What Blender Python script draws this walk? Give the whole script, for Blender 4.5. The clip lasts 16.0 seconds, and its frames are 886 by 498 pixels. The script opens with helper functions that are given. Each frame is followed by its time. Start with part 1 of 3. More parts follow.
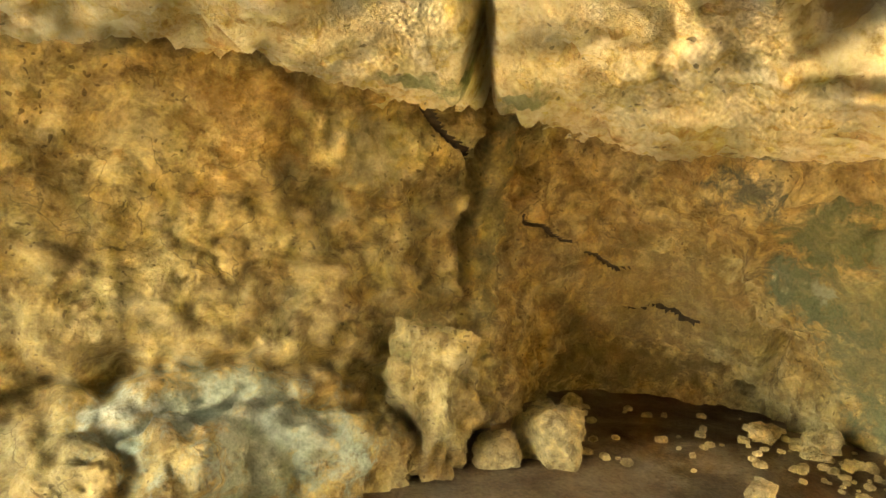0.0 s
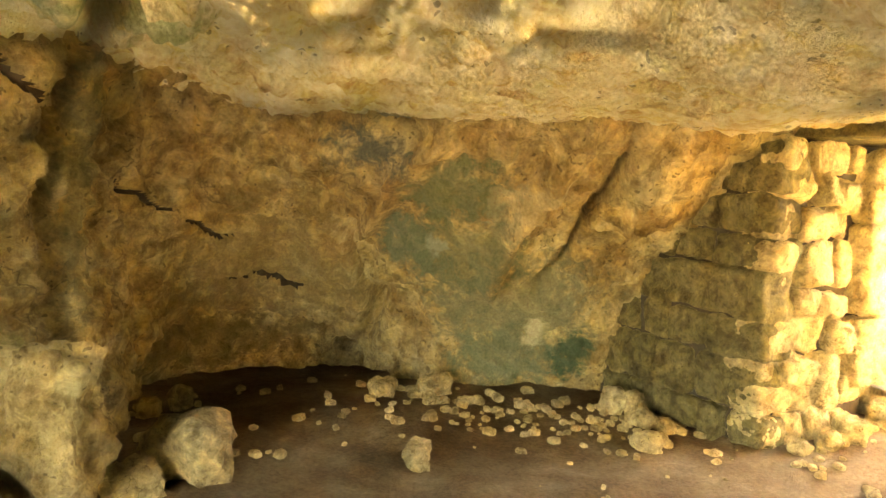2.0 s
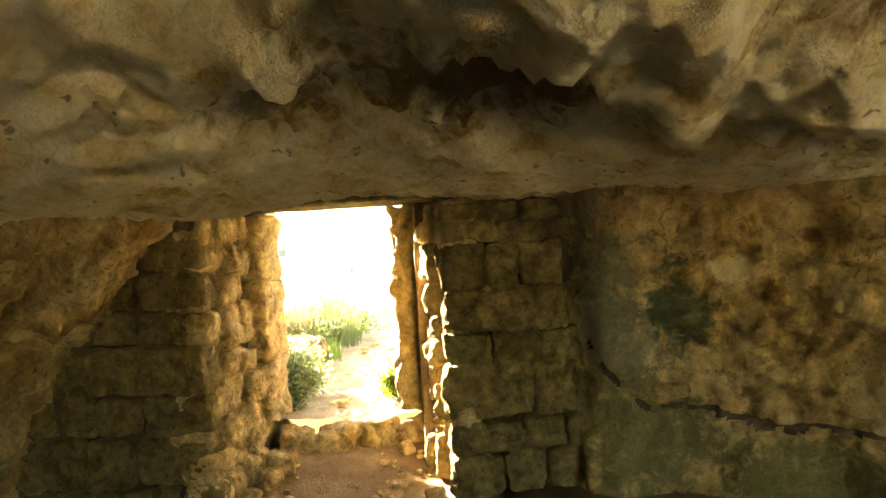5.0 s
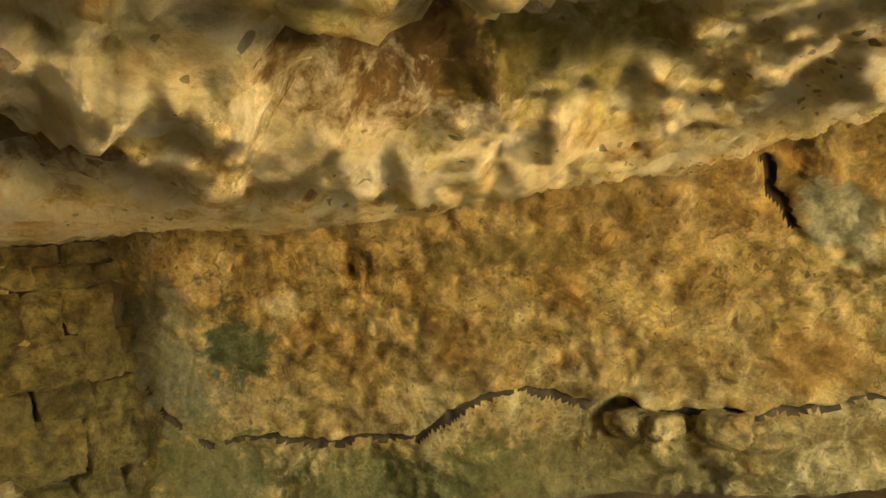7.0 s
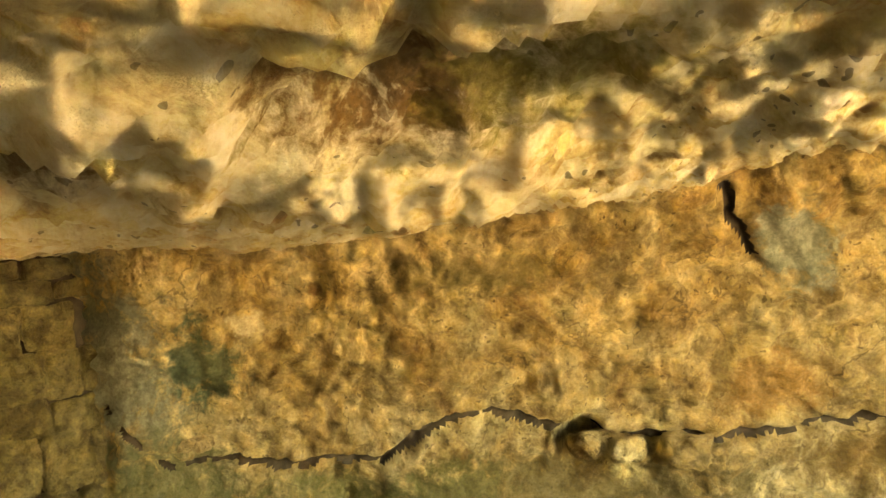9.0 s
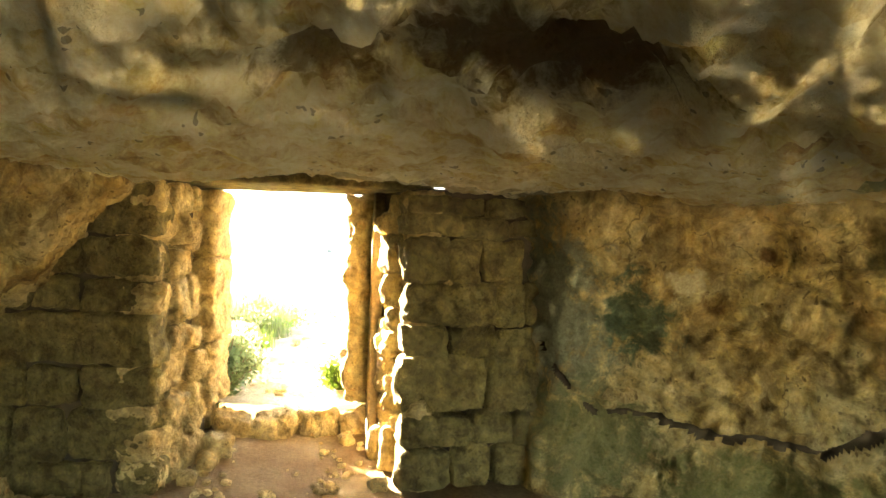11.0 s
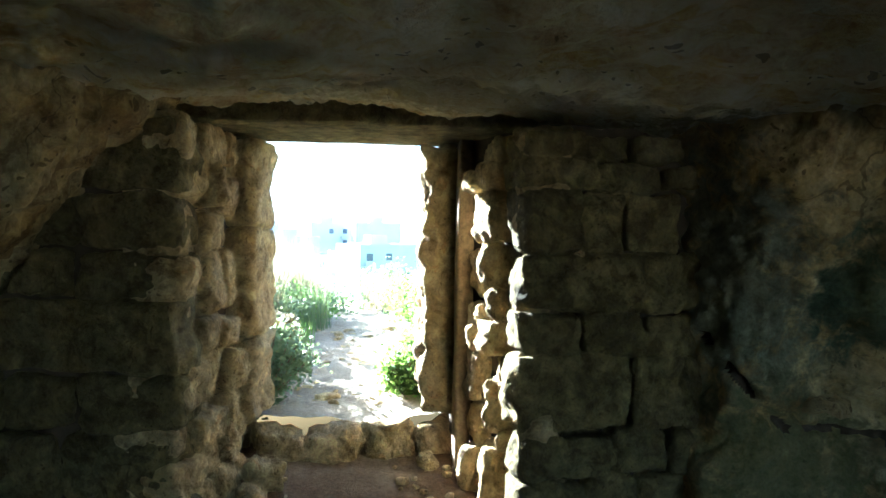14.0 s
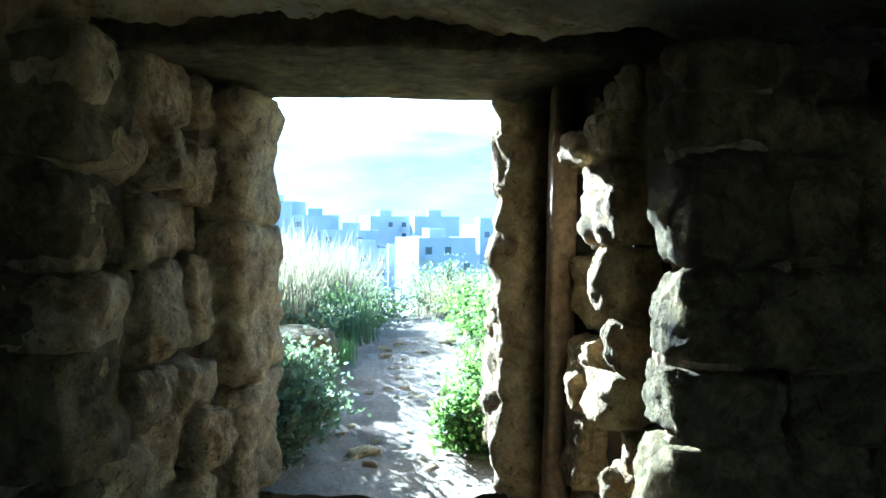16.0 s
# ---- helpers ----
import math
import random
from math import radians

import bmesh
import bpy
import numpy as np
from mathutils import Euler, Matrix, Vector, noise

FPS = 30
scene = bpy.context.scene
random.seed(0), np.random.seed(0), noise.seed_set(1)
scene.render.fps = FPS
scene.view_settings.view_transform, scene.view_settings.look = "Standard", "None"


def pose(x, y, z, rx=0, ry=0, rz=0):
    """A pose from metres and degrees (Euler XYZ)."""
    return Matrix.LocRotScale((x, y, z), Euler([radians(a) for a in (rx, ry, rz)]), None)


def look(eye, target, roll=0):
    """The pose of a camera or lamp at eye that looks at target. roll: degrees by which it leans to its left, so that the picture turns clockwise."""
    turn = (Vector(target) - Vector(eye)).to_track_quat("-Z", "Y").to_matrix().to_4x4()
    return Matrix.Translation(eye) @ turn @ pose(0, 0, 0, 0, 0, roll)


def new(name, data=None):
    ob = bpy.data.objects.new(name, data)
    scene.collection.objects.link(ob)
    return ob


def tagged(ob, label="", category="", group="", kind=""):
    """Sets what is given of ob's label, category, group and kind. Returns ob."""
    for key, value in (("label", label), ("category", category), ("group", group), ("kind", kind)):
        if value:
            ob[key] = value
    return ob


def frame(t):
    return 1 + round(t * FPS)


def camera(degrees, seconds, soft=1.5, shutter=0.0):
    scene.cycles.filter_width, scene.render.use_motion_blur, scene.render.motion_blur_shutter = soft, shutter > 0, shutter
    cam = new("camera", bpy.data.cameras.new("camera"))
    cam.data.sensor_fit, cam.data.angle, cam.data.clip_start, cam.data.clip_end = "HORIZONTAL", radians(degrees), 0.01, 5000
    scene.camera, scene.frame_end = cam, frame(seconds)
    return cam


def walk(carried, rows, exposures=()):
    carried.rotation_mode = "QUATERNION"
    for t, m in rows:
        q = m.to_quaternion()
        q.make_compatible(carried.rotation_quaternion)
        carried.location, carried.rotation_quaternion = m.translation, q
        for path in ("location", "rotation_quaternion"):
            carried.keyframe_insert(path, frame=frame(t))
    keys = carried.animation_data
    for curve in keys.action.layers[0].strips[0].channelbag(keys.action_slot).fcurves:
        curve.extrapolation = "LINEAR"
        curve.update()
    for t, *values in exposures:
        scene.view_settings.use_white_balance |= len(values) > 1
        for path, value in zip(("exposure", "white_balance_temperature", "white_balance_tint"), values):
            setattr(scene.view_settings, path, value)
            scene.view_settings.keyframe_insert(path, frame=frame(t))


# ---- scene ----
cam = camera(62.8, 16.0)
PATH = [
    (0, (-0.002, 0.014, 1.589), (0.095, 2.006, 1.437), 5.5),
    (0.5, (-0.049, 0.189, 1.574), (0.248, 2.16, 1.414), 4.7),
    (1, (-0.209, 0.358, 1.543), (0.484, 2.229, 1.4), 4.6),
    (1.5, (-0.417, 0.644, 1.624), (0.666, 2.316, 1.447), 4.5),
    (2, (-0.425, 0.83, 1.574), (0.854, 2.358, 1.408), 4.0),
    (2.5, (-0.454, 0.975, 1.561), (1.094, 2.221, 1.344), 3.2),
    (3, (-0.576, 1.016, 1.57), (1.213, 1.901, 1.441), 3.3),
    (3.2, (-0.717, 1.034, 1.544), (1.121, 1.815, 1.422), 1.8),
    (5.3, (-0.79, 1.786, 1.841), (1.189, 1.501, 1.812), -4.9),
    (5.5, (-0.82, 1.798, 1.829), (1.14, 1.402, 1.806), -5.8),
    (6, (-0.834, 1.754, 1.858), (1.025, 1.016, 1.845), -6.0),
    (6.5, (-0.853, 1.727, 1.864), (0.894, 0.755, 1.843), -5.6),
    (7, (-0.938, 1.719, 1.862), (0.656, 0.512, 1.814), -5.5),
    (7.5, (-1.04, 1.733, 1.862), (0.413, 0.36, 1.825), -5.5),
    (8, (-1.104, 1.753, 1.853), (0.238, 0.271, 1.814), -6.0),
    (8.5, (-1.081, 1.757, 1.86), (0.278, 0.29, 1.836), -5.6),
    (9, (-0.964, 1.746, 1.874), (0.57, 0.463, 1.871), -4.7),
    (9.5, (-0.86, 1.775, 1.874), (0.846, 0.731, 1.89), -3.9),
    (10, (-0.834, 1.887, 1.847), (1.021, 1.139, 1.88), -3.5),
    (10.2, (-0.841, 1.943, 1.83), (1.062, 1.329, 1.862), -3.4),
    (12.3, (-0.237, 2.212, 1.529), (1.751, 2.0, 1.47), 4.7),
    (12.5, (-0.14, 2.279, 1.521), (1.838, 2.0, 1.432), 4.9),
    (13, (0.126, 2.368, 1.499), (2.095, 2.032, 1.405), 3.9),
    (13.5, (0.404, 2.375, 1.524), (2.372, 2.029, 1.437), 2.8),
    (14, (0.725, 2.376, 1.529), (2.7, 2.061, 1.476), 0.7),
    (14.5, (1.097, 2.353, 1.542), (3.075, 2.055, 1.533), 1.6),
    (15, (1.496, 2.245, 1.545), (3.477, 1.972, 1.531), 1.1),
    (15.5, (1.858, 2.211, 1.524), (3.85, 2.04, 1.507), 0.9),
    (16, (2.258, 2.238, 1.534), (4.251, 2.084, 1.46), 0.4),
]
EXPOSURES = [
    (0, 8.6, 13000, 12), (2, 8.4, 12500, 12), (3.2, 7.6, 11500, 9), (5.3, 6.0, 11500, 8), (6.5, 6.8, 13000, 10),
    (8, 7.9, 16000, 14), (9.5, 7.7, 15000, 13), (10.2, 7.3, 12500, 8), (12.3, 6.2, 7000, -1), (14, 4.9, 5000, -4), (15, 4.6, 4600, -4), (16, 3.8, 4300, -4),
]
walk(cam, [(t, look(eye, target, roll)) for t, eye, target, roll in PATH], EXPOSURES)

# ---------------------------------------------------------------- light
SUN = Vector((0.82, 0.50, 0.36)).normalized()
world = bpy.data.worlds.new("world")
scene.world = world
world.use_nodes = True
wn = world.node_tree.nodes
sky = wn.new("ShaderNodeTexSky")
sky.sky_type = "NISHITA"
sky.sun_disc = False
sky.sun_elevation = math.asin(SUN.z)
sky.sun_rotation = math.atan2(SUN.x, SUN.y)
sky.dust_density = 2.0
wn["Background"].inputs[1].default_value = 0.055
world.node_tree.links.new(sky.outputs[0], wn["Background"].inputs[0])
sun_data = bpy.data.lights.new("sun", "SUN")
sun_data.energy, sun_data.angle, sun_data.color = 5.0, radians(0.5), (1.0, 0.93, 0.82)
sun = new("sun", sun_data)
sun.matrix_world = look(SUN * 60, (0, 0, 0))


# ---------------------------------------------------------------- materials
def nodes_of(name):
    mat = bpy.data.materials.new(name)
    mat.use_nodes = True
    return mat, mat.node_tree.nodes, mat.node_tree.links


def ramp(nt, ln, fac, stops):
    r = nt.new("ShaderNodeValToRGB")
    while len(r.color_ramp.elements) < len(stops):
        r.color_ramp.elements.new(0.5)
    for e, (p, c) in zip(r.color_ramp.elements, stops):
        e.position, e.color = p, (*c, 1)
    ln.new(fac, r.inputs[0])
    return r.outputs[0]


def noise_tex(nt, ln, vec, scale, detail=6, rough=0.6, distort=0.0):
    n = nt.new("ShaderNodeTexNoise")
    n.inputs["Scale"].default_value = scale
    n.inputs["Detail"].default_value = detail
    n.inputs["Roughness"].default_value = rough
    n.inputs["Distortion"].default_value = distort
    ln.new(vec, n.inputs["Vector"])
    return n.outputs[0]


def mix(nt, ln, fac, a, b, blend="MIX"):
    m = nt.new("ShaderNodeMix")
    m.data_type, m.blend_type = "RGBA", blend
    for sock, val in ((m.inputs[0], fac), (m.inputs[6], a), (m.inputs[7], b)):
        if isinstance(val, (int, float)):
            sock.default_value = val
        elif isinstance(val, tuple):
            sock.default_value = (*val, 1)
        else:
            ln.new(val, sock)
    return m.outputs[2]


def calc(nt, ln, op, a, b=0.0, clamp=False):
    m = nt.new("ShaderNodeMath")
    m.operation, m.use_clamp = op, clamp
    for sock, val in zip(m.inputs, (a, b)):
        if isinstance(val, (int, float)):
            sock.default_value = val
        else:
            ln.new(val, sock)
    return m.outputs[0]


def bump(nt, ln, height, strength, distance, under=None):
    b = nt.new("ShaderNodeBump")
    b.inputs["Strength"].default_value, b.inputs["Distance"].default_value = strength, distance
    ln.new(height, b.inputs["Height"])
    if under:
        ln.new(under, b.inputs["Normal"])
    return b.outputs[0]


def rock_material(name, stops, stain_shade_spots=(), speck=0.6, pits=0.6, scale=1.0, per_piece=False, relief=1.0, pit_scale=16, cracked=0.5):
    """Limestone: broad colour patches, fine grain, pits and fissures painted dark, and spots (stain, painted light or
    shade) of given place, size and colour.
    """
    mat, nt, ln = nodes_of(name)
    bsdf = nt["Principled BSDF"]
    pos = nt.new("ShaderNodeNewGeometry").outputs["Position"]
    broad = noise_tex(nt, ln, pos, 2.2 * scale, 9, 0.72, 0.9)
    col = ramp(nt, ln, broad, stops)
    mid = noise_tex(nt, ln, pos, 7 * scale, 8, 0.7, 0.3)
    col = mix(nt, ln, speck, col, ramp(nt, ln, mid, [(0.34, (0.12, 0.09, 0.05)), (0.48, (0.5, 0.5, 0.5)), (0.66, (0.95, 0.92, 0.84))]), "OVERLAY")
    flake = ramp(nt, ln, noise_tex(nt, ln, pos, 4.5 * scale, 10, 0.62, 0.5), [(0.40, (0.30, 0.28, 0.24)), (0.44, (0.48, 0.48, 0.47)), (0.54, (0.5, 0.5, 0.5)), (0.57, (0.68, 0.67, 0.63))])
    col = mix(nt, ln, 0.75, col, flake, "OVERLAY")
    fine = noise_tex(nt, ln, pos, 45 * scale, 6, 0.7)
    col = mix(nt, ln, 0.35, col, ramp(nt, ln, fine, [(0.3, (0.25, 0.24, 0.22)), (0.7, (0.8, 0.8, 0.8))]), "OVERLAY")
    vor = nt.new("ShaderNodeTexVoronoi")
    vor.inputs["Scale"].default_value = pit_scale * scale
    warp = nt.new("ShaderNodeVectorMath")
    warp.operation = "ADD"
    ln.new(pos, warp.inputs[0])
    nz = nt.new("ShaderNodeTexNoise")
    nz.inputs["Scale"].default_value = 9
    ln.new(pos, nz.inputs["Vector"])
    sc = nt.new("ShaderNodeVectorMath")
    sc.operation = "SCALE"
    sc.inputs["Scale"].default_value = 0.16
    ln.new(nz.outputs["Color"], sc.inputs[0])
    ln.new(sc.outputs[0], warp.inputs[1])
    ln.new(warp.outputs[0], vor.inputs["Vector"])
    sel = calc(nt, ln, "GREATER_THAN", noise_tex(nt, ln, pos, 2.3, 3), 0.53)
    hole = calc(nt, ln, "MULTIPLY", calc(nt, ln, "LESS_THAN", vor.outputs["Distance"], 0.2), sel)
    # the dark of the pits is put into the base colour
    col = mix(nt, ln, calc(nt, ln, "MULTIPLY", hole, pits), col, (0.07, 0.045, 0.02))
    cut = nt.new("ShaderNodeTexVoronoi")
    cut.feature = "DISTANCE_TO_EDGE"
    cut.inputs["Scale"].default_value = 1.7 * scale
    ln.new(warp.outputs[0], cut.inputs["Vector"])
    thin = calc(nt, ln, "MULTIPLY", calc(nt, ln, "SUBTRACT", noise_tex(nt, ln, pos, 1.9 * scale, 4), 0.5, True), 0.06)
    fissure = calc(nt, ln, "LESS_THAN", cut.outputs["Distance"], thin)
    # fissure shade is painted as thin dark lines
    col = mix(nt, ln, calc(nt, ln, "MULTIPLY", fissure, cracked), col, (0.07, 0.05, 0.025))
    for (cx, cy, cz), (sx, sy, sz), tint, amount in stain_shade_spots:
        off = nt.new("ShaderNodeVectorMath")
        off.operation = "SUBTRACT"
        ln.new(pos, off.inputs[0])
        off.inputs[1].default_value = (cx, cy, cz)
        div = nt.new("ShaderNodeVectorMath")
        div.operation = "DIVIDE"
        ln.new(off.outputs[0], div.inputs[0])
        div.inputs[1].default_value = (sx, sy, sz)
        leng = nt.new("ShaderNodeVectorMath")
        leng.operation = "LENGTH"
        ln.new(div.outputs[0], leng.inputs[0])
        edge = calc(nt, ln, "ADD", leng.outputs["Value"], calc(nt, ln, "MULTIPLY", calc(nt, ln, "SUBTRACT", mid, 0.5), 2.4))
        soft = calc(nt, ln, "MULTIPLY", calc(nt, ln, "SUBTRACT", 1.1, edge), 2.2, True)
        col = mix(nt, ln, calc(nt, ln, "MULTIPLY", calc(nt, ln, "MINIMUM", soft, 1.0), amount), col, mix(nt, ln, 0.5, tint, ramp(nt, ln, fine, [(0.3, (0.2, 0.2, 0.2)), (0.7, (0.85, 0.85, 0.85))]), "OVERLAY"))
    if per_piece:
        info = nt.new("ShaderNodeObjectInfo")
        col = mix(nt, ln, 0.45, col, ramp(nt, ln, info.outputs["Random"], [(0.0, (0.3, 0.27, 0.2)), (0.5, (0.52, 0.47, 0.4)), (1.0, (0.68, 0.6, 0.48))]), "OVERLAY")
    ln.new(col, bsdf.inputs["Base Color"])
    bsdf.inputs["Roughness"].default_value = 0.9
    bsdf.inputs["Specular IOR Level"].default_value = 0.2
    n1 = bump(nt, ln, mid, 1.0, 0.09 * relief)
    n2 = bump(nt, ln, fine, 0.9, 0.02 * relief, n1)
    n3 = bump(nt, ln, calc(nt, ln, "SUBTRACT", 1.0, hole), 0.5, 0.02 * pits * 2, n2)
    n4 = bump(nt, ln, calc(nt, ln, "SUBTRACT", 1.0, fissure), cracked, 0.02, n3)
    n5 = bump(nt, ln, flake, 0.7, 0.03 * relief, n4)
    ln.new(n5, bsdf.inputs["Normal"])
    return mat


# wall tan, taken down so the roof reads as brighter lit
TAN = [(0.28, (0.17, 0.095, 0.038)), (0.42, (0.28, 0.19, 0.085)), (0.54, (0.36, 0.27, 0.14)), (0.66, (0.45, 0.365, 0.215)), (0.8, (0.26, 0.17, 0.075))]
GREY_GREEN = (0.12, 0.16, 0.11)
BLUE_GREY = (0.34, 0.37, 0.29)
DARK_GREEN = (0.05, 0.09, 0.05)
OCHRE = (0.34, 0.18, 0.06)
DARK_BROWN = (0.05, 0.045, 0.03)
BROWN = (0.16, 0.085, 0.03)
CREAM = (0.62, 0.52, 0.33)


def plain(name, colour, rough=0.8, vary=0.3, scale=20.0):
    mat, nt, ln = nodes_of(name)
    pos = nt.new("ShaderNodeNewGeometry").outputs["Position"]
    n = noise_tex(nt, ln, pos, scale, 5)
    dark = tuple(c * (1 - vary) for c in colour)
    light = tuple(min(1, c * (1 + vary)) for c in colour)
    ln.new(ramp(nt, ln, n, [(0.3, dark), (0.7, light)]), nt["Principled BSDF"].inputs["Base Color"])
    nt["Principled BSDF"].inputs["Roughness"].default_value = rough
    ln.new(bump(nt, ln, n, 0.4, 0.01), nt["Principled BSDF"].inputs["Normal"])
    return mat


def leaf_material(name, dark, light):
    mat, nt, ln = nodes_of(name)
    bsdf = nt["Principled BSDF"]
    geo = nt.new("ShaderNodeNewGeometry")
    ln.new(ramp(nt, ln, geo.outputs["Random Per Island"], [(0.0, dark), (1.0, light)]), bsdf.inputs["Base Color"])
    bsdf.inputs["Roughness"].default_value = 0.6
    tr = nt.new("ShaderNodeBsdfTranslucent")
    tr.inputs[0].default_value = (*[c * 1.6 for c in light], 1)
    mx = nt.new("ShaderNodeMixShader")
    mx.inputs[0].default_value = 0.4
    ln.new(bsdf.outputs[0], mx.inputs[1])
    ln.new(tr.outputs[0], mx.inputs[2])
    ln.new(mx.outputs[0], nt["Material Output"].inputs[0])
    return mat


def soil_material(name, a, b, c):
    mat, nt, ln = nodes_of(name)
    pos = nt.new("ShaderNodeNewGeometry").outputs["Position"]
    big = noise_tex(nt, ln, pos, 1.6, 8, 0.65)
    col = ramp(nt, ln, big, [(0.3, a), (0.55, b), (0.75, c)])
    fine = noise_tex(nt, ln, pos, 38, 6, 0.75)
    col = mix(nt, ln, 0.6, col, ramp(nt, ln, fine, [(0.3, (0.2, 0.2, 0.2)), (0.72, (0.85, 0.85, 0.85))]), "OVERLAY")
    ln.new(col, nt["Principled BSDF"].inputs["Base Color"])
    nt["Principled BSDF"].inputs["Roughness"].default_value = 0.95
    nt["Principled BSDF"].inputs["Specular IOR Level"].default_value = 0.15
    ln.new(bump(nt, ln, fine, 1.0, 0.045), nt["Principled BSDF"].inputs["Normal"])
    return mat


# ---------------------------------------------------------------- mesh helpers
def part(name, bm, material, parent=None, label=""):
    me = bpy.data.meshes.new(name)
    bm.to_mesh(me)
    bm.free()
    me.materials.append(material)
    ob = new(name, me)
    ob.parent = parent
    if label:
        ob["label"] = label
    return ob


def grid_object(name, rows, material, smooth=True, parent=None):
    """One mesh from a grid of points, rows x columns."""
    n, m = len(rows), len(rows[0])
    verts = [p for r in rows for p in r]
    faces = [(i * m + j, i * m + j + 1, (i + 1) * m + j + 1, (i + 1) * m + j) for i in range(n - 1) for j in range(m - 1)]
    me = bpy.data.meshes.new(name)
    me.from_pydata([tuple(v) for v in verts], [], faces)
    me.materials.append(material)
    me.polygons.foreach_set("use_smooth", [smooth] * len(me.polygons))
    ob = new(name, me)
    ob.parent = parent
    return ob


def fbm(p, octaves=5, lac=2.1, gain=0.5):
    s, a, f = 0.0, 1.0, 1.0
    for _ in range(octaves):
        s += a * noise.noise(p * f)
        a *= gain
        f *= lac
    return s


def catmull(pts, t):
    n = len(pts) - 1
    i = min(int(t), n - 1)
    f = t - i
    p0, p1, p2, p3 = pts[max(i - 1, 0)], pts[i], pts[i + 1], pts[min(i + 2, n)]
    return 0.5 * (2 * p1 + (p2 - p0) * f + (2 * p0 - 5 * p1 + 4 * p2 - p3) * f * f + (3 * p1 - p0 - 3 * p2 + p3) * f ** 3)


def to_line(p, line):
    """The way from the nearest point of a broken line to p."""
    best = Vector((9, 9, 9))
    for a, b in zip(line, line[1:]):
        ab = b - a
        k = max(0, min(1, (p - a).dot(ab) / ab.length_squared))
        gap = p - a - ab * k
        if gap.length_squared < best.length_squared:
            best = gap
    return best


# dark earth fill that also paints the shade a deep crack would hold
crevice = plain("crevice_earth_shade", (0.045, 0.03, 0.016), 0.95, 0.5, 14)


def curtain(name, columns, levels, material, across, up, rough=0.1, cracks=(), hollows=(), crumble=0.06):
    """A rock wall that follows plan points given at several heights, broken up by noise, cracks and hollows.
    It faces the right of the way along the columns."""
    cols = [[Vector((x, y, z)) for (x, y), z in zip(c, levels)] for c in columns]
    base = []
    for j in range(up + 1):
        v = j / up * (len(levels) - 1)
        prof = [catmull(c, v) for c in cols]
        base.append([catmull(prof, i / across * (len(cols) - 1)) for i in range(across + 1)])
    lines = [([Vector(q) for q in pts], w, d) for pts, w, d in cracks]
    out = []
    deep = set()
    for j, row in enumerate(base):
        new_row = []
        for i, p in enumerate(row):
            du = row[min(i + 1, across)] - row[max(i - 1, 0)]
            dv = base[min(j + 1, up)][i] - base[max(j - 1, 0)][i]
            nrm = du.cross(dv).normalized()
            wob = Vector((p.x, p.y, p.z * 1.15))
            d = rough * fbm(wob * 1.3, 6, 2.1, 0.52)
            cell = noise.voronoi(wob * 2.7 + Vector((noise.noise(wob * 2), noise.noise(wob * 2.2 + Vector((5, 0, 0))), noise.noise(wob * 3))))[0]
            d += crumble * (0.45 - cell[0]) - crumble * 0.35 * max(0, 0.10 - (cell[1] - cell[0])) * 10
            d += 0.7 * crumble * fbm(wob * 8, 4)
            ridge = 1 - 2 * abs(noise.noise(wob * 2.3 + Vector((3, 8, 1))))
            d += 0.5 * crumble * ridge * ridge
            small = noise.voronoi(wob * 8.5)[0]
            d += 0.3 * crumble * (0.5 - small[0])
            wp = p + Vector((0.05 * noise.noise(p * 5), 0.05 * noise.noise(p * 5 + Vector((7, 0, 0))), 0.06 * noise.noise(p * 6)))
            for line, w, depth in lines:
                gap = to_line(wp, line)
                if gap.length < 0.5:
                    dist = (gap - nrm * gap.dot(nrm)).length * (1 + 0.5 * noise.noise(p * 4))
                    if dist < 3 * w:
                        cut = math.exp(-(dist / w) ** 2)
                        d -= depth * cut
                        # shallow crack middles take the dark material in place of real depth
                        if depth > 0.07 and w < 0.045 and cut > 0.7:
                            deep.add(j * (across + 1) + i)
            for c, r, depth in hollows:
                gap = wp - Vector(c)
                if gap.length < 0.45 + 2.5 * r:
                    dist = (gap - nrm * gap.dot(nrm)).length / r
                    d -= depth * math.exp(-dist ** 3)
            new_row.append(p + nrm * d)
        out.append(new_row)
    ob = grid_object(name, out, material)
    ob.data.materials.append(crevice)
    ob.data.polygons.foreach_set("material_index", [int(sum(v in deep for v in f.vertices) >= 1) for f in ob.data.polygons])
    return ob


